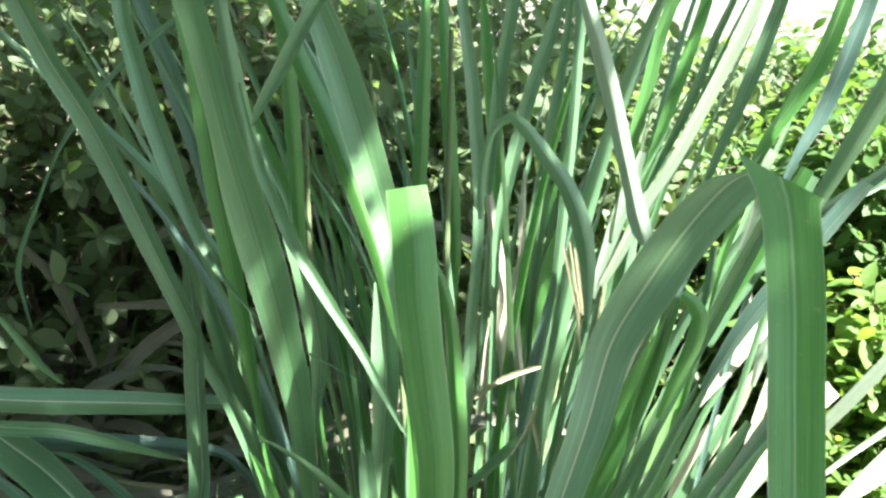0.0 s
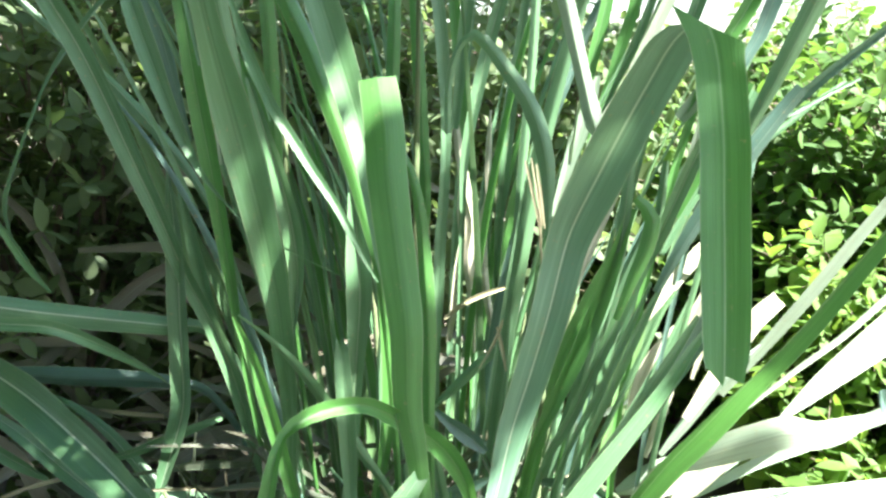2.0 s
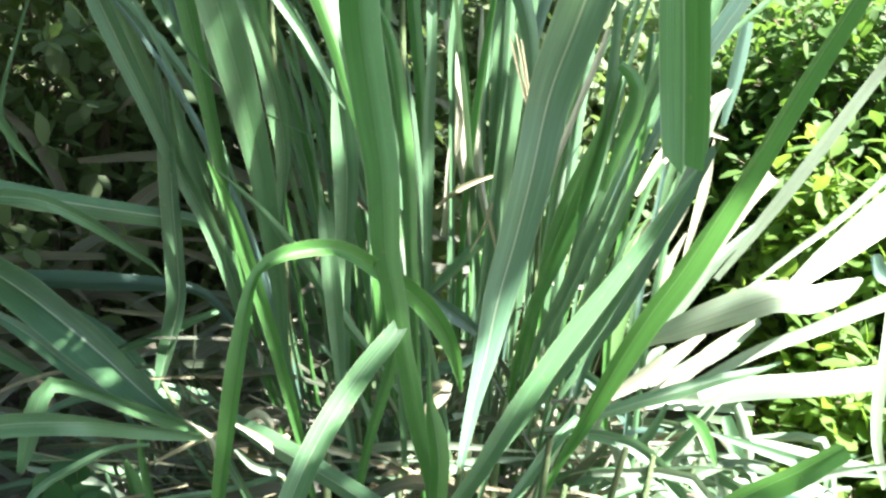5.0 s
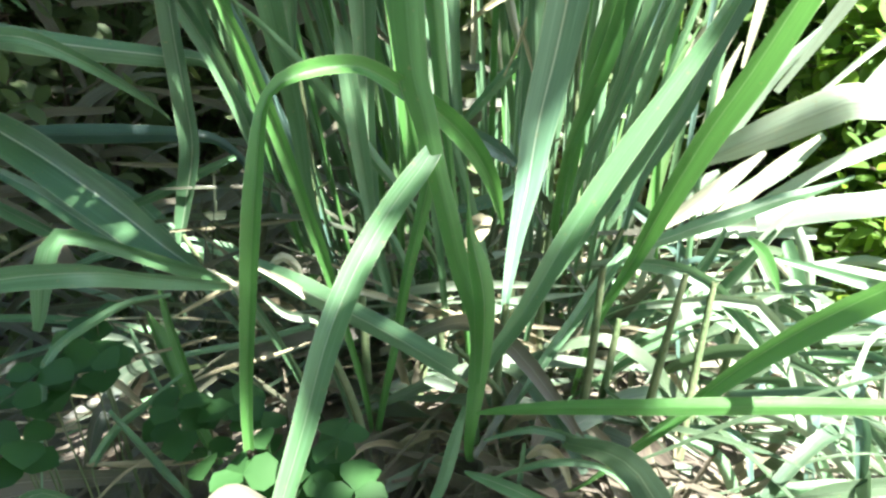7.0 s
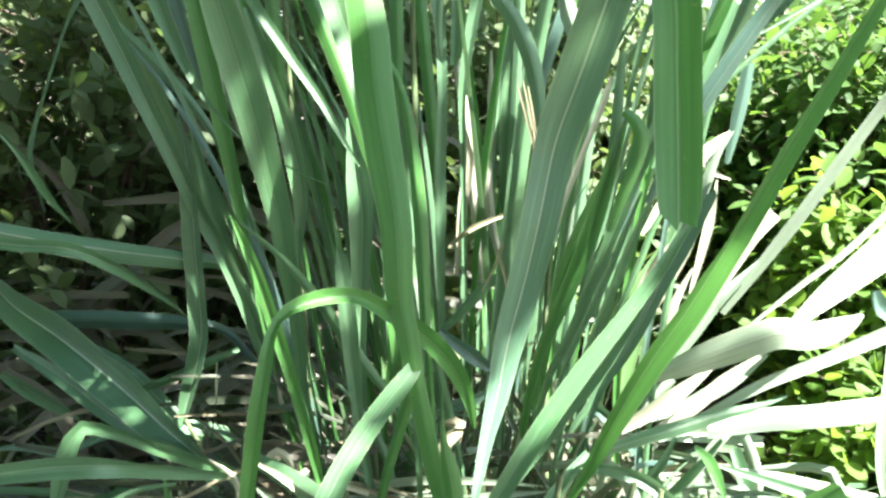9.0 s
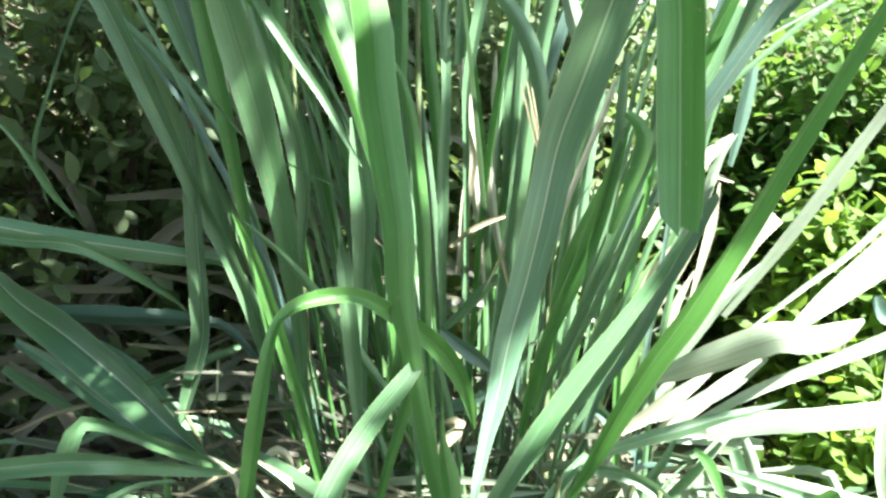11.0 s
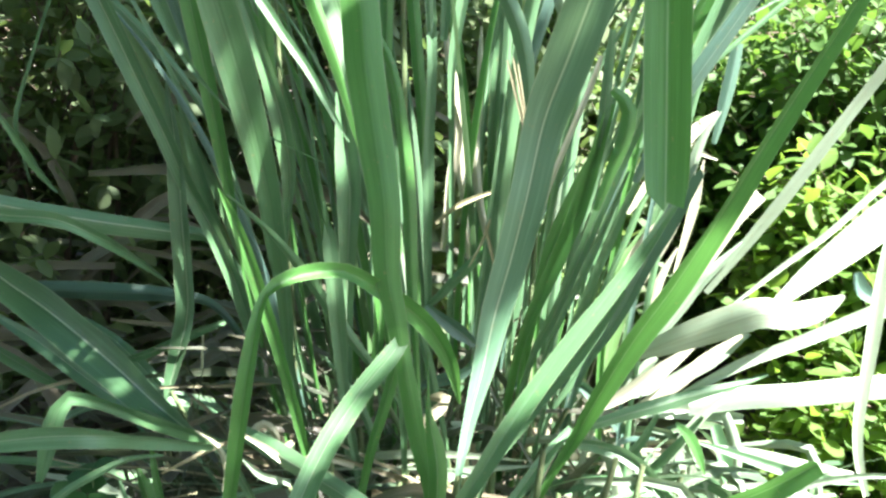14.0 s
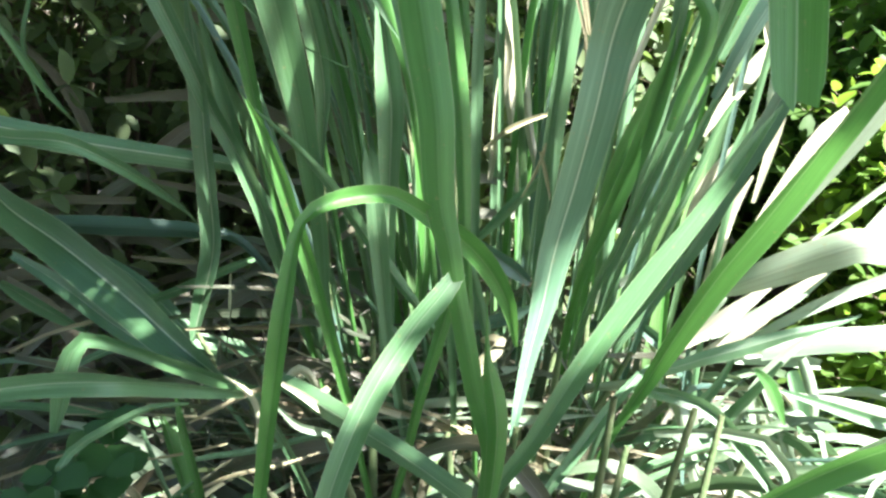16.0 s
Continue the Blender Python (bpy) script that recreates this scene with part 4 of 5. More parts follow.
blade('w', (-0.164, 0.720, 0.438, 3), (-0.145, 0.720, 0.455, 9), (-0.133, 0.720, 0.444, 8), (-0.131, 0.720, 0.428, 4), flat=True)
blade('w', (-0.164, 0.700, 0.454, 3), (-0.138, 0.693, 0.441, 7), (-0.109, 0.687, 0.421, 9), (-0.086, 0.680, 0.415, 5))
blade('w', (-0.217, 0.720, 0.449, 2), (-0.194, 0.720, 0.429, 6), (-0.188, 0.720, 0.403, 6), (-0.193, 0.720, 0.377, 4))
blade('p', (-0.161, 0.690, 0.430, 3), (-0.143, 0.690, 0.411, 8), (-0.114, 0.690, 0.403, 7))
blade('w', (-0.115, 0.700, 0.413, 3), (-0.091, 0.700, 0.427, 7), (-0.049, 0.700, 0.415, 6))
blade('g', (0.029, 0.620, 0.308, 3), (0.075, 0.620, 0.316, 8), (0.129, 0.620, 0.291, 8), (0.179, 0.620, 0.254, 5))
blade('g', (0.082, 0.660, 0.289, 3), (0.134, 0.660, 0.270, 7), (0.177, 0.660, 0.231, 7), (0.210, 0.660, 0.189, 4))
blade('g', (0.032, 0.580, 0.295, 3), (0.081, 0.580, 0.309, 7), (0.128, 0.580, 0.300, 5), (0.156, 0.580, 0.268, 3))
blade('g', (0.224, 0.700, 0.239, 6), (0.258, 0.700, 0.216, 12), (0.276, 0.700, 0.174, 12), (0.283, 0.700, 0.145, 7))
blade('g', (0.318, 0.780, 0.276, 4), (0.351, 0.780, 0.218, 12), (0.386, 0.780, 0.158, 14), (0.416, 0.780, 0.095, 10))
blade('g', (0.396, 0.850, 0.275, 5), (0.435, 0.850, 0.258, 13), (0.489, 0.850, 0.268, 14))
blade('g', (0.406, 0.850, 0.234, 4), (0.451, 0.850, 0.220, 10), (0.497, 0.850, 0.198, 11))
blade('g', (0.256, 0.620, 0.224, 4), (0.307, 0.620, 0.233, 12), (0.357, 0.620, 0.232, 12), (0.388, 0.620, 0.224, 4))
blade('g', (0.164, 0.820, 0.251, 5), (0.207, 0.820, 0.283, 10), (0.250, 0.820, 0.301, 10), (0.286, 0.820, 0.312, 5))
blade('g', (0.119, 0.760, 0.255, 3), (0.167, 0.760, 0.285, 9), (0.207, 0.760, 0.309, 10), (0.247, 0.760, 0.326, 4))
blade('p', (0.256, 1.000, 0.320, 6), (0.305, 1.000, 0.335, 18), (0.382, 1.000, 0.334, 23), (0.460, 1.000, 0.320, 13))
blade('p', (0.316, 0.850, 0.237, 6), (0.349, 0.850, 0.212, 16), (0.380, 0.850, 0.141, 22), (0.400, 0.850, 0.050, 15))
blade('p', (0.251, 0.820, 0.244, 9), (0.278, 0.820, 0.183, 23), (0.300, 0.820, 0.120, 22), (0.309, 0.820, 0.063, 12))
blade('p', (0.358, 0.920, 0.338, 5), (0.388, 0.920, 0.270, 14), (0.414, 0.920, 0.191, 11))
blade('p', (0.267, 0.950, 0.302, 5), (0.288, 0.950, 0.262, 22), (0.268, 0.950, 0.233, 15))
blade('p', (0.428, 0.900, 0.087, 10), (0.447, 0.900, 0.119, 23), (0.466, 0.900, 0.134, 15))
blade('p', (0.157, 0.700, 0.270, 3), (0.195, 0.700, 0.257, 6), (0.241, 0.700, 0.218, 4))
blade('b', (-0.042, 1.280, 0.704, 11), (-0.040, 1.280, 0.754, 15), (-0.032, 1.280, 0.864, 21), (-0.026, 1.280, 1.010, 19), (-0.023, 1.280, 1.108, 10), root=True)
blade('b', (0.016, 1.300, 0.656, 11), (0.019, 1.300, 0.707, 17), (0.013, 1.300, 0.846, 20), (0.004, 1.300, 1.019, 18), (-0.002, 1.300, 1.110, 10), root=True)
blade('b', (0.092, 1.250, 0.642, 9), (0.089, 1.250, 0.699, 15), (0.068, 1.250, 0.930, 17), (0.059, 1.250, 1.029, 15), (0.053, 1.250, 1.097, 8), root=True)
blade('g', (0.123, 1.200, 0.638, 9), (0.125, 1.200, 0.692, 13), (0.138, 1.200, 0.831, 15), (0.155, 1.200, 0.978, 13), (0.165, 1.200, 1.071, 8), root=True)
blade('s', (0.154, 0.950, 0.740, 3), (0.146, 0.950, 0.786, 4), (0.139, 0.950, 0.821, 2))
blade('s', (0.157, 0.950, 0.737, 3), (0.151, 0.950, 0.780, 4), (0.145, 0.950, 0.814, 2))
blade('s', (0.150, 0.950, 0.740, 2), (0.140, 0.950, 0.785, 4), (0.132, 0.950, 0.818, 2))
blade('s', (0.154, 0.950, 0.694, 3), (0.151, 0.950, 0.734, 4), (0.148, 0.950, 0.786, 3))
blade('s', (0.132, 1.030, 0.647, 3), (0.099, 1.030, 0.638, 6), (0.067, 1.030, 0.624, 7), (0.039, 1.030, 0.602, 4))
blade('s', (0.081, 0.970, 0.555, 2), (0.097, 0.970, 0.584, 4), (0.107, 0.970, 0.608, 4), (0.110, 0.970, 0.619, 2))
blade('s', (0.115, 0.970, 0.551, 2), (0.109, 0.970, 0.584, 5), (0.103, 0.970, 0.609, 3))

# inner blades of the clump, leaning outwards from the crown
def tiller(root, lean, azimuth, length, sag):
    """Control points of a blade that rises from its root and bends over."""
    d = Vector((math.cos(azimuth), math.sin(azimuth), 0))
    p, q, up = Vector(root), [Vector(root)], radians(90 - lean)
    for k in range(5):
        p = p + (d * math.cos(up) + Vector((0, 0, math.sin(up)))) * length / 5
        q.append(p.copy())
        up -= radians(sag) * (k + 1) / 5
    return q


def tube(points, r0, r1, sides=5):
    path, length = smooth_path(points, 8)
    verts, faces = [], []
    for i, c in enumerate(path):
        rad = r0 + (r1 - r0) * i / 7
        t = (path[min(i + 1, 7)] - path[max(i - 1, 0)]).normalized()
        a = t.orthogonal().normalized()
        b = t.cross(a)
        for j in range(sides):
            q = 6.2832 * j / sides
            verts.append((c + a * rad * math.cos(q) + b * rad * math.sin(q))[:])
    for i in range(7):
        for j in range(sides):
            faces.append((i * sides + j, i * sides + (j + 1) % sides, (i + 1) * sides + (j + 1) % sides, (i + 1) * sides + j))
    return verts, faces, [(0.5, 0.5)] * len(verts)


inner = random.Random(5)
for k in range(86):
    x, y = max(-0.13, inner.gauss(0.06, 0.12)), inner.uniform(0.98, 1.42)
    lean = abs(inner.gauss(0, 3)) + (24 if x > 0.03 else 12) * abs(x - 0.03) / 0.3 * inner.uniform(0.4, 1.1)
    away = 0.0 if x > 0.03 else math.pi
    pts = tiller((x, y, height(x, y) - 0.01), lean, away + inner.gauss(0, 0.5), inner.uniform(0.55, 1.15), inner.uniform(1, 16))
    wide = inner.choice((0.006, 0.009, 0.012, 0.016, 0.022))
    v, f, u = blade_geometry(pts, wide, inner.uniform(-55, 55), inner.choice((-0.3, 0.3)), r=inner, across=4)
    kind = inner.choice("gggbblmmpg")
    if max(q.x for q in pts) < 0.48:
        under(mesh_object("leaf_blade", v, f, MAT[kind], uvs=u), clump)

# culms in the middle of the clump
for k in range(6):
    x, y = max(-0.2, min(0.2, inner.gauss(0.03, 0.10))), inner.uniform(0.95, 1.3)
    top = Vector((x + inner.gauss(0, 0.06) + 0.2 * (x - 0.04), y + inner.gauss(0.03, 0.05), height(x, y) + inner.uniform(0.35, 0.9)))
    path, length = smooth_path([(x, y, height(x, y) - 0.02), Vector((x, y, 0.2)).lerp(top, 0.5) + Vector((inner.gauss(0, 0.01), 0, 0)), top], 9)
    verts, faces = [], []
    for i, c in enumerate(path):
        rad = 0.0045 * (1 - 0.4 * i / 8) * (1.25 if i % 3 == 0 else 1.0)
        for j in range(6):
            verts.append((c.x + rad * math.cos(j * 1.0472), c.y + rad * math.sin(j * 1.0472), c.z))
    for i in range(8):
        for j in range(6):
            faces.append((i * 6 + j, i * 6 + (j + 1) % 6, i * 6 + 6 + (j + 1) % 6, i * 6 + 6 + j))
    under(mesh_object("culm", verts, faces, CULM), clump)


def joined(name, pieces, mats, parent=None):
    verts, faces, uvs = [], [], []
    for v, f, u in pieces:
        o = len(verts)
        verts += v
        uvs += u
        faces += [tuple(i + o for i in q) for q in f]
    return mesh_object(name, verts, faces, mats, uvs=uvs)


# fine inner foliage, too dense to count
pieces = []
for k in range(30):
    a, rr = inner.uniform(0, 6.28), 0.36 * math.sqrt(inner.random())
    x, y = 0.06 + rr * 0.8 * math.cos(a), 1.30 + rr * 0.6 * math.sin(a)
    lean = abs(inner.gauss(0, 5)) + 22 * rr
    pts = tiller((x, y, height(x, y) - 0.01), lean, a + inner.gauss(0, 0.4), inner.uniform(0.35, 1.1), inner.uniform(2, 14))
    pieces.append(blade_geometry(pts, inner.uniform(0.007, 0.024), inner.uniform(-80, 80), 0.2, r=inner, across=2, count=8))
ob = under(joined("inner_foliage", pieces, FILL), clump)
ob["kind"] = "stuff"
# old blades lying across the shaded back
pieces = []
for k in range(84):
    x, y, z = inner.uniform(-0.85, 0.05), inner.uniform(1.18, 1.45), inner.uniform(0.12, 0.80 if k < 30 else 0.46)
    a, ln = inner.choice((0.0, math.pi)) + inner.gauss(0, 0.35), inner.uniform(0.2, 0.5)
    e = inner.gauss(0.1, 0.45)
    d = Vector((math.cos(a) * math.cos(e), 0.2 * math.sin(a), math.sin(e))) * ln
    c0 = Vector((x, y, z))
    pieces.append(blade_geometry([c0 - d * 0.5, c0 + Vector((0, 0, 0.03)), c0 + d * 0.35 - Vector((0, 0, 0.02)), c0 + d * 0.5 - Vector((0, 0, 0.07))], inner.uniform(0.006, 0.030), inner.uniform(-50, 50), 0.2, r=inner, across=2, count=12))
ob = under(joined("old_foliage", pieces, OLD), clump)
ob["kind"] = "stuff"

# cut and broken stems at the front of the crown
for k in range(30):
    x, y = inner.gauss(-0.02, 0.11), inner.uniform(0.68, 0.98)
    foot = Vector((x, y, height(x, y) - 0.02))
    top = foot + Vector((inner.gauss(0, 0.05) + 0.3 * x, inner.gauss(0, 0.03), inner.uniform(0.08, 0.24)))
    v, f, u = tube([foot, foot.lerp(top, 0.5) + Vector((inner.gauss(0, 0.008), 0, 0)), top], inner.uniform(0.004, 0.007), 0.003, 6)
    stem = under(mesh_object("stem", v, f, CULM), clump)
    if k % 2:
        v, f, u = blade_geometry(tiller(foot + Vector((0, -0.006, 0.01)), inner.uniform(5, 40), inner.uniform(0, 6.28), inner.uniform(0.08, 0.22), 50), 0.011, 0, 0.3, r=inner, across=2, count=9)
        mesh_object("sheath", v, f, MAT["s"], uvs=u, parent=stem)

# blades that lean far out over both sides of the foot
for k in range(30):
    right = k < 9
    x = inner.uniform(0.08, 0.34) if right else inner.uniform(-0.36, -0.12)
    y = inner.uniform(0.78, 1.2)
    azimuth = inner.gauss(0.0, 0.8) if right else math.pi + inner.gauss(-0.1, 0.4)
    pts = tiller((x, y, height(x, y)), inner.uniform(30, 82), azimuth, inner.uniform(0.25, 0.65), inner.uniform(10, 60))
    for q in pts:
        q.z = max(q.z, height(q.x, q.y) + 0.012)
    v, f, u = blade_geometry(pts, inner.uniform(0.009, 0.026), inner.uniform(-70, 70), 0.16, r=inner, face=(0, -0.6, 0.8))
    kind = inner.choice("gggggm" if right else "ggm")
    if max(q.x for q in pts) < 0.45 and (right or y > 1.0):
        under(mesh_object("leaf_blade", v, f, MAT[kind], uvs=u), clump)

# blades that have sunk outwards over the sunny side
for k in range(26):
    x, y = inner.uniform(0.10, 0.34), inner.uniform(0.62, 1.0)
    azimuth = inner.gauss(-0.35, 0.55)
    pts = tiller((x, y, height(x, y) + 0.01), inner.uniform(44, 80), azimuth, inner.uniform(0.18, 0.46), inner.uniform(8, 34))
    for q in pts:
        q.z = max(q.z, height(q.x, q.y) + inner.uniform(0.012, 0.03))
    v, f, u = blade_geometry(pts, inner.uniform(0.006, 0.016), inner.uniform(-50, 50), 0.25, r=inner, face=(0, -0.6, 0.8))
    under(mesh_object("leaf_blade", v, f, LEANING_DIM, uvs=u), clump)
# tips that hang down on the sunny side
for k in range(58):
    x, y = inner.uniform(0.22, 0.62), inner.uniform(0.66, 1.08)
    top = Vector((x, y, height(x, y) + inner.uniform(0.06, 0.24)))
    side = inner.gauss(0.25, 0.6)
    drop = top.z - height(x, y) - 0.01
    ln = min(drop, inner.uniform(0.08, 0.26))
    pts = [top + Vector((-0.08 * math.copysign(1, side) - 0.02, 0.05, -0.015)), top, top + Vector((side * ln * 0.35, -0.02, -ln * 0.45)), top + Vector((side * ln * 0.6, -0.035, -ln))]
    v, f, u = blade_geometry(pts, inner.uniform(0.007, 0.021), inner.uniform(-60, 60), inner.choice((-0.3, 0.25)), r=inner, face=(0, -0.9, 0.4), count=10)
    under(mesh_object("leaf_blade", v, f, MAT[inner.choice("pppgglw")], uvs=u), clump)

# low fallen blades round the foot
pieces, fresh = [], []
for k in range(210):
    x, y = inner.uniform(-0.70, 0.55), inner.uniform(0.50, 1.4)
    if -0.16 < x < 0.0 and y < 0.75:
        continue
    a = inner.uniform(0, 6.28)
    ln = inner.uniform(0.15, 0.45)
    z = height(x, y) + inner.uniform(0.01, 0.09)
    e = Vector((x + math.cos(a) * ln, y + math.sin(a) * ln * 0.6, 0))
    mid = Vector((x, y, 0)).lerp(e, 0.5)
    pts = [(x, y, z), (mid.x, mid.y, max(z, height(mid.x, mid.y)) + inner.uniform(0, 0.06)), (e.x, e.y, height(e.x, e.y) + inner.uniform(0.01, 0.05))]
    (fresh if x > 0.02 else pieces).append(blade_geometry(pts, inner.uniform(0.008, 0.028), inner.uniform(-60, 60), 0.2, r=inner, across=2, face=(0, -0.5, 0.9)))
for nm, group_, m in (("fallen_foliage", pieces, FALLEN), ("leaning_foliage", fresh, LEANING_DIM)):
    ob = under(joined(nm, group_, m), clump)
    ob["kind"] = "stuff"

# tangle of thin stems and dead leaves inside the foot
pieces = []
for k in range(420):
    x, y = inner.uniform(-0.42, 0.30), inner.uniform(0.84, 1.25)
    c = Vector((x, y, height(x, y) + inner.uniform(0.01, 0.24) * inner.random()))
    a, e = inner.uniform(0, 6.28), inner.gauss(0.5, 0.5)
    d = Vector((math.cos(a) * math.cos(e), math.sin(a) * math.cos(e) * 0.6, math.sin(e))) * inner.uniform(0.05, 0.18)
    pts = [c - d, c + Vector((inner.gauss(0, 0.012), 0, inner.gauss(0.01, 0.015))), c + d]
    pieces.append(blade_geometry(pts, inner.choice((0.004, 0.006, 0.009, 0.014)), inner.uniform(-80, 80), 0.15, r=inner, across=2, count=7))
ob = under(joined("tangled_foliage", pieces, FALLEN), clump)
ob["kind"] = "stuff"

# ---- dry litter ----
pieces = []
for k in range(860):
    x, y = inner.gauss(-0.12, 0.28), inner.uniform(0.40, 1.4)
    if k > 660:
        x, y = inner.uniform(-0.20, 0.22), inner.uniform(0.44, 0.68)
    a, ln = inner.uniform(0, 6.28), inner.uniform(0.04, 0.26)
    z = height(x, y) + abs(inner.gauss(0, 0.022)) + 0.004
    tilt = inner.gauss(0, 0.12)
    d = Vector((math.cos(a), math.sin(a), tilt))
    pts = [Vector((x, y, z)) - d * ln / 2, Vector((x, y, z + inner.gauss(0, 0.008))), Vector((x, y, z)) + d * ln / 2]
    for q in pts:
        q.z = max(q.z, height(q.x, q.y) + 0.003)
    pieces.append(blade_geometry(pts, inner.choice((0.003, 0.005, 0.009, 0.014, 0.020)), inner.uniform(-50, 50), 0.15, r=inner, across=2, face=(0, 0, 1), count=5))
litter = joined("dead_grass_litter", pieces, LITTER)
tagged(litter, "matted layer of dry straw-coloured dead grass on soil", "dead grass", kind="stuff")

# longer dry stalks caught in the left foot of the clump
for k in range(56):
    x, y = inner.uniform(-0.55, 0.25), inner.uniform(0.80, 1.10)
    a, ln = inner.gauss(0.1, 0.5), inner.uniform(0.12, 0.34)
    z = height(x, y) + inner.uniform(0.02, 0.13)
    d = Vector((math.cos(a), math.sin(a) * 0.6, inner.gauss(0.02, 0.22))).normalized() * ln / 2
    c = Vector((x, y, z))
    v, f, u = blade_geometry([c - d, c + Vector((0, 0, inner.gauss(0.01, 0.012))), c + d], inner.choice((0.004, 0.005, 0.008, 0.012)), inner.uniform(-60, 60), 0.15, r=inner, across=2, face=(0, -0.6, 0.8), count=8)
    under(mesh_object("dry_stalk", v, f, MAT[inner.choice("ssspg")], uvs=u), clump)

# ---- shrubs behind ----


def leaf_geometry(centre, way, normal, length, width):
    """A pointed oval leaf, creased and curled."""
    way = way.normalized()
    side = way.cross(normal).normalized()
    nrm = side.cross(way)
    verts, faces = [], []
    rows = ((0.0, 0.0), (0.28, 0.85), (0.60, 1.0), (0.85, 0.55), (1.0, 0.0))
    for s, w in rows:
        c = centre + way * (length * s) - nrm * (0.12 * length * s * s)
        verts += [(c - side * w * width / 2 + nrm * 0.12 * width * w)[:], c[:], (c + side * w * width / 2 + nrm * 0.12 * width * w)[:]]
    for k in range(4):
        for i in range(2):
            b = k * 3 + i
            faces.append((b, b + 1, b + 4, b + 3))
    return verts, faces, [(0.5, 0.5)] * len(verts)


def shrub(x, y, spread, top, twigs, per, size, seed, label):
    r = random.Random(seed)
    thing = tagged(new("shrub"), label, "shrub", "shrubs of the hedge")
    foot = Vector((x, y, height(x, y)))
    thing.location = foot
    wood, leaves = [], []
    for k in range(7):
        a = r.uniform(0, 6.28)
        end = foot + Vector((spread * 0.5 * math.cos(a), spread * 0.4 * math.sin(a), top * r.uniform(0.6, 0.95)))
        wood.append(tube([foot + Vector((r.gauss(0, 0.02), r.gauss(0, 0.02), -0.03)), foot.lerp(end, 0.5) + Vector((r.gauss(0, 0.05), r.gauss(0, 0.05), 0.05)), end], 0.010, 0.004))
    for k in range(twigs):
        a = r.uniform(0, 6.28)
        rr = math.sqrt(r.random())
        h = r.random() ** 0.8
        bulge = math.sin(min(1.0, 0.25 + h * 0.9) * 2.4)
        c = foot + Vector((spread * rr * math.cos(a) * bulge, spread * 0.75 * rr * math.sin(a) * bulge, 0.04 + top * h * (1 - 0.18 * rr * r.random())))
        d = Vector((math.cos(a) * r.uniform(0.2, 1), math.sin(a) * r.uniform(0.2, 1) - 0.25, r.uniform(-0.2, 0.9))).normalized()
        ln = r.uniform(0.08, 0.17)
        tip = c + d * ln
        wood.append(tube([c - d * 0.05, c + d * ln * 0.5 + Vector((0, 0, 0.01)), tip], 0.0022, 0.0009, 3))
        for i in range(per):
            s = (i + 0.6) / per
            p = c + d * ln * s
            turn = Matrix.Rotation(i * 2.4 + r.uniform(-0.4, 0.4), 3, d)
            w = (turn @ d.orthogonal() + d * r.uniform(0.2, 0.9)).normalized()
            nrm = (Vector((r.gauss(0, 0.45), r.gauss(0, 0.45) - 0.2, 1)).normalized() + (SUN_TO * (0.9 if "yellow" in label else 0.35) if "bright" in label else Vector((0, 0, 0)))).normalized()
            size_k = size * r.uniform(0.55, 1.2)
            leaves.append(leaf_geometry(p, w, nrm, size_k, size_k * r.uniform(0.42, 0.6)))
    for nm, pieces_, m in (("wood", wood, BARK), ("foliage", leaves, HEDGE_LIT if "yellow" in label else HEDGE_SUN if "bright" in label else HEDGE_SHADE_TONE)):
        ob_ = under(joined(nm, pieces_, m), thing)
        ob_["kind"] = "stuff"
    return thing


SUNNY = "dense leafy shrub with small bright green leaves in sun"
LIT_LOW = "low shrub with bright yellow-green leaves, colour lifted for sun"
SHADY = "dense shrub in shade, its small green leaves toned lighter"
for k, (x, y, spread, top, label) in enumerate((
        (1.02, 1.75, 0.36, 0.86, SUNNY), (1.55, 1.95, 0.42, 0.80, SUNNY), (1.20, 2.25, 0.45, 0.95, SUNNY), (0.66, 2.05, 0.34, 0.70, SUNNY),
        (2.05, 2.35, 0.50, 1.0, SUNNY), (0.90, 1.50, 0.24, 0.50, LIT_LOW), (1.22, 1.46, 0.28, 0.44, LIT_LOW), (1.62, 1.50, 0.34, 0.48, SUNNY), (0.86, 1.28, 0.20, 0.20, LIT_LOW), (1.10, 1.22, 0.24, 0.26, LIT_LOW), (1.40, 1.25, 0.26, 0.34, LIT_LOW), (1.0, 1.02, 0.20, 0.16, LIT_LOW), (0.20, 2.0, 0.42, 0.95, SHADY), (-0.30, 1.85, 0.42, 1.08, SHADY), (-0.75, 1.65, 0.42, 1.12, SHADY),
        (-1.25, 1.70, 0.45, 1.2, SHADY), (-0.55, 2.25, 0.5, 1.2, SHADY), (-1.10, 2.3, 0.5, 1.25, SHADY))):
    shrub(x, y, spread, top, 680 if label == SHADY else 560 if label == LIT_LOW else 900, 8, 0.050 if label == SHADY else 0.047, 40 + k, label)
# tall shrubs close off light; the last five are unseen, behind the camera
for k, (x, y, top) in enumerate(((-2.2, 3.0, 1.7), (-1.3, 3.3, 1.7), (-0.4, 3.2, 1.6), (0.15, 3.0, 1.15), (-2.6, 2.0, 1.6), (-1.8, 2.2, 1.4), (-2.3, -0.9, 2.2), (-1.6, -1.5, 2.2), (-0.4, -2.0, 2.4), (0.9, -2.3, 2.3), (2.3, -2.0, 2.0))):
    shrub(x, y, 0.75, top, 620, 8, 0.062, 60 + k, "tall dense green shrub added to block light round the clump")

for k, (x, y) in enumerate(((0.7, 3.3), (1.6, 3.5), (2.4, 3.2), (3.2, 3.6), (1.1, 4.2))):
    shrub(x, y, 0.6, 0.90, 500, 8, 0.065, 80 + k, "low clipped shrub with mid green leaves")

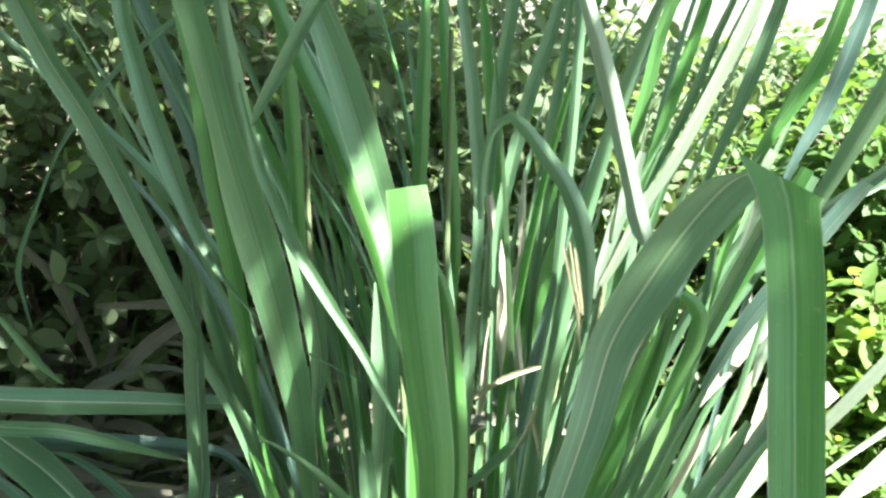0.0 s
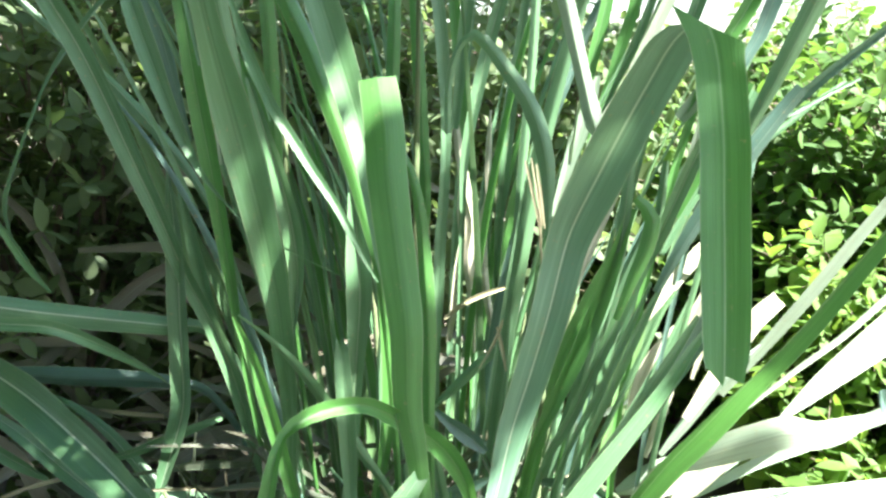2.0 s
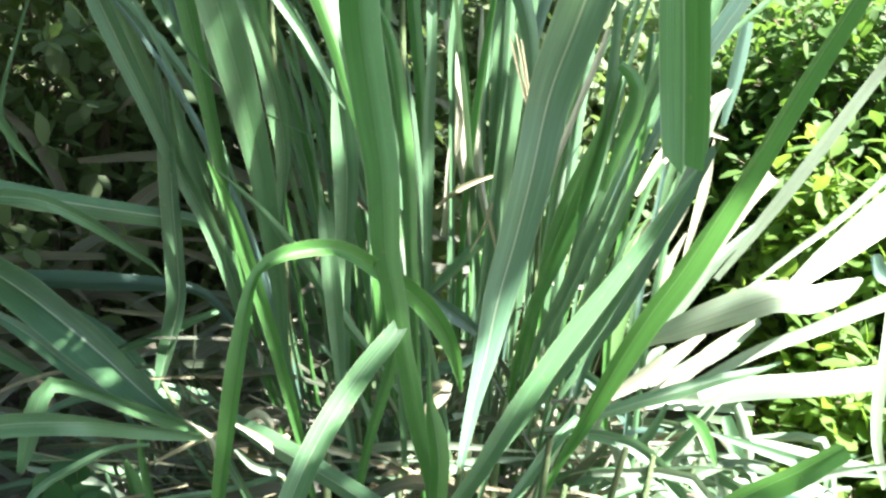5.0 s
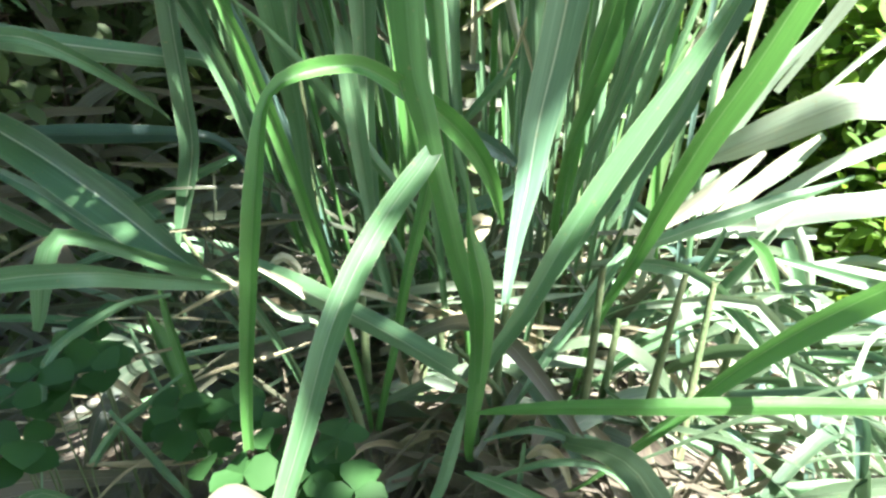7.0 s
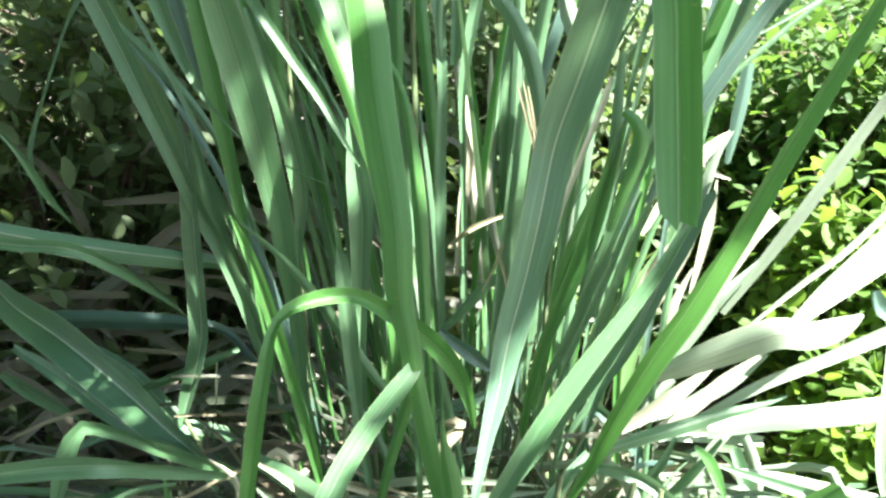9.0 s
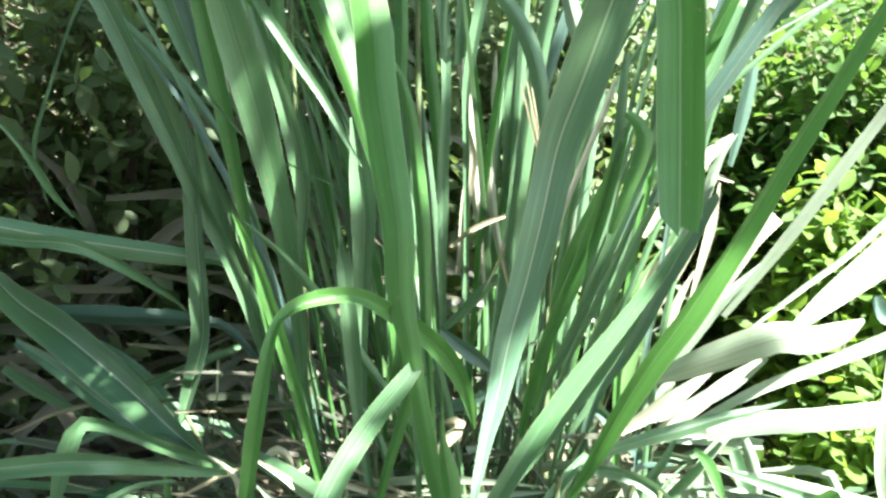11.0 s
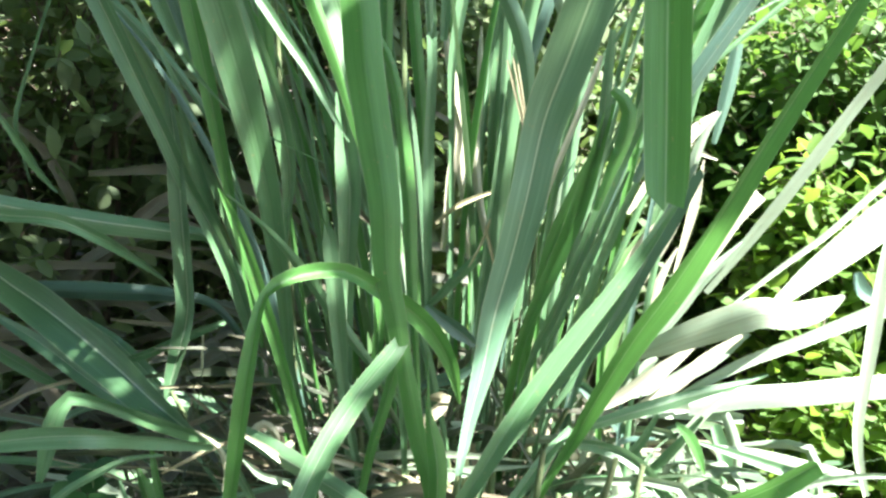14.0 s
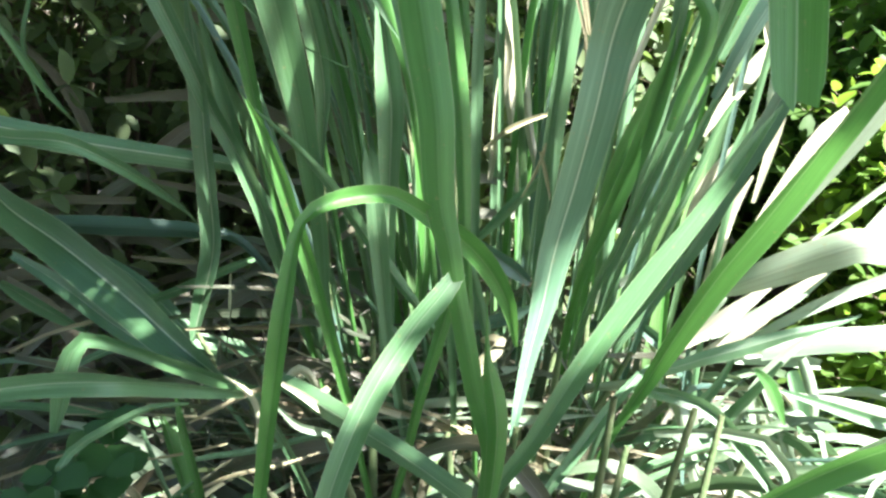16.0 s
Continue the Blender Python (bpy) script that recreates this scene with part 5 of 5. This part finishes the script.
# ---- unseen tree, added to shade the clump ----
tr = random.Random(8)
tree = tagged(new("tree"), "unseen low spreading tree added to cast dappled shade", "tree")
tree.location = (-2.7, 0.2, height(-2.7, 0.2))
v, f, u = tube([(-2.7, 0.2, -0.1), (-2.65, 0.25, 0.7), (-2.4, 0.2, 1.5), (-1.9, 0.1, 2.15)], 0.14, 0.07, 12)
under(mesh_object("trunk", v, f, BARK), tree)
for tip in ((-0.7, 0.9, 2.5), (0.2, 1.4, 2.6), (-1.8, 1.8, 2.5), (0.0, -0.5, 2.7), (0.7, -1.6, 2.5), (-0.9, -2.0, 2.5), (1.0, -0.9, 2.6)):
    v, f, u = tube([(-1.95, 0.1, 2.1), ((-1.95 + tip[0]) / 2, (0.1 + tip[1]) / 2, 2.5), tip], 0.05, 0.01, 8)
    under(mesh_object("limb", v, f, BARK), tree)
# gaps cut along the sun's path so that light lands on these spots
GAPS = [(Vector(q[:3]), q[3]) for q in (
        (-0.09, 0.62, 0.86, 0.030),
        (-0.06, 0.60, 0.83, 0.035),
        (-0.15, 0.86, 0.685, 0.022),
        (-0.25, 1.03, 0.55, 0.040),
        (0.07, 1.15, 0.71, 0.050),
        (-0.05, 0.62, 0.51, 0.020),
        (0.16, 0.71, 0.59, 0.030),
        (-0.13, 0.57, 0.51, 0.020),
        (-0.135, 0.705, 0.42, 0.026),
        (-0.10, 0.66, 0.42, 0.026),
        (-0.22, 0.75, 0.42, 0.020),
        (-0.33, 0.67, 0.51, 0.020),
        (-0.07, 0.57, 0.30, 0.015),
        (-0.18, 0.55, 0.31, 0.035),
        (-0.16, 0.78, 0.83, 0.016),
        (-0.04, 0.80, 0.63, 0.020),
        (0.10, 0.75, 0.49, 0.030),
        (-0.23, 1.02, 0.49, 0.045),
        (0.09, 0.70, 0.48, 0.025),
        (0.07, 1.08, 0.76, 0.070),
        (0.08, 1.07, 0.66, 0.070),
        (0.22, 1.00, 0.95, 0.040),
        (0.28, 0.65, 0.64, 0.055),
        (0.13, 0.78, 0.55, 0.030),
        (0.16, 0.77, 0.93, 0.042))]
pieces = []
for k in range(72000):
    # leaves past the first 56000 reach left only to block skylight
    c = Vector((tr.uniform(-2.6, 2.0) if k < 56000 else tr.uniform(-5.0, -2.6), tr.uniform(-2.8, 3.6), tr.uniform(2.15, 2.75)))
    if math.hypot((c.x + 1.4) / 3.8, (c.y - 0.4) / 3.4) + 0.25 * noise.noise(c * 1.1) > 1:
        continue
    shade_x = c.x - (c.z - 0.5) * SUN_TO.x / SUN_TO.z
    shade_y = c.y - (c.z - 0.5) * SUN_TO.y / SUN_TO.z
    if shade_y > 1.6 and noise.noise(c * 1.8) < (0.26 if shade_x < -0.5 else -0.08):
        continue
    thin = noise.noise(Vector((shade_x * 6.5, shade_y * 6.5, 7))) + 0.5 * noise.noise(Vector((shade_x * 15, shade_y * 15, 2)))
    # leaves kept whole here to hold the front of the clump in shade
    sheltered = math.hypot((shade_x + 0.10) / 0.42, (shade_y - 0.73) / 0.25) < 1
    if not sheltered and thin > (0.36 if shade_x > -0.1 else 0.40 if shade_x > -0.4 else 0.58) and tr.random() < 0.92:
        continue
    # crown cut along its shadow edge, so the right side stays in sun
    patch = shade_y > 1.9 and noise.noise(Vector((shade_x * 1.6, shade_y * 1.6, 3))) > -0.02
    if not patch and shade_x > (0.40 if shade_y < 0.40 else 0.25 if shade_y < 0.56 else 0.27 if shade_y < 0.75 else 0.32 if shade_y < 0.90 else 0.09 if shade_y < 1.35 else 0.14) + 0.08 * noise.noise(c * 3):
        continue
    d = Vector((tr.gauss(0, 1), tr.gauss(0, 1), tr.gauss(-0.2, 0.3)))
    ln = tr.uniform(0.065, 0.115)
    m = c + d.normalized() * ln / 2
    if any(((m - g) - SUN_TO * (m - g).dot(SUN_TO)).length < wide + 0.16 * ln for g, wide in GAPS):
        continue
    pieces.append(leaf_geometry(c, d, Vector((tr.gauss(0, 0.4), tr.gauss(0, 0.4), 1)), ln, ln * 0.5))
ob = under(joined("crown", pieces, CROWN), tree)
ob["kind"] = "stuff"

# ---- broad-leaved weeds at the foot ----


def weed(top, seed):
    """A stalk or two with three rounded leaflets each, at the height of top."""
    r = random.Random(seed)
    x, y, z = top
    foot = Vector((x + r.gauss(0, 0.01), y + 0.02, height(x, y + 0.02)))
    thing = tagged(new("weed"), "low weed with rounded dark green leaflets", "weed", "weeds at the foot of the clump")
    thing.location = foot
    for k in range(2):
        a = r.uniform(0, 6.28)
        head = Vector(top) + Vector((r.gauss(0, 0.012), r.gauss(0, 0.012), -0.02 * k))
        v_, f_, u_ = tube([foot, foot.lerp(head, 0.6) + Vector((0, 0, 0.01)), head], 0.0012, 0.0008, 4)
        stalk = under(mesh_object("leaf_stalk", v_, f_, CULM), thing)
        for j in range(3):
            b_ = a + j * 2.1 + r.uniform(-0.3, 0.3)
            d = Vector((math.cos(b_), math.sin(b_), r.uniform(-0.15, 0.25)))
            sz = r.uniform(0.026, 0.038)
            v_, f_, u_ = leaf_geometry(head, d, Vector((r.gauss(0, 0.25), r.gauss(-0.35, 0.2), 1)).normalized(), sz, sz * 0.92)
            mesh_object("leaflet", v_, f_, WEED, parent=stalk)
    return thing


for k, top in enumerate(((-0.151, 0.570, 0.350), (-0.106, 0.560, 0.345), (-0.172, 0.560, 0.337), (-0.088, 0.550, 0.327), (-0.218, 0.600, 0.346), (-0.241, 0.620, 0.361), (-0.206, 0.630, 0.357), (-0.324, 0.600, 0.416), (-0.339, 0.580, 0.413), (-0.349, 0.560, 0.378), (-0.324, 0.660, 0.432), (-0.290, 0.640, 0.418), (-0.124, 0.540, 0.326))):
    weed(top, 70 + k)
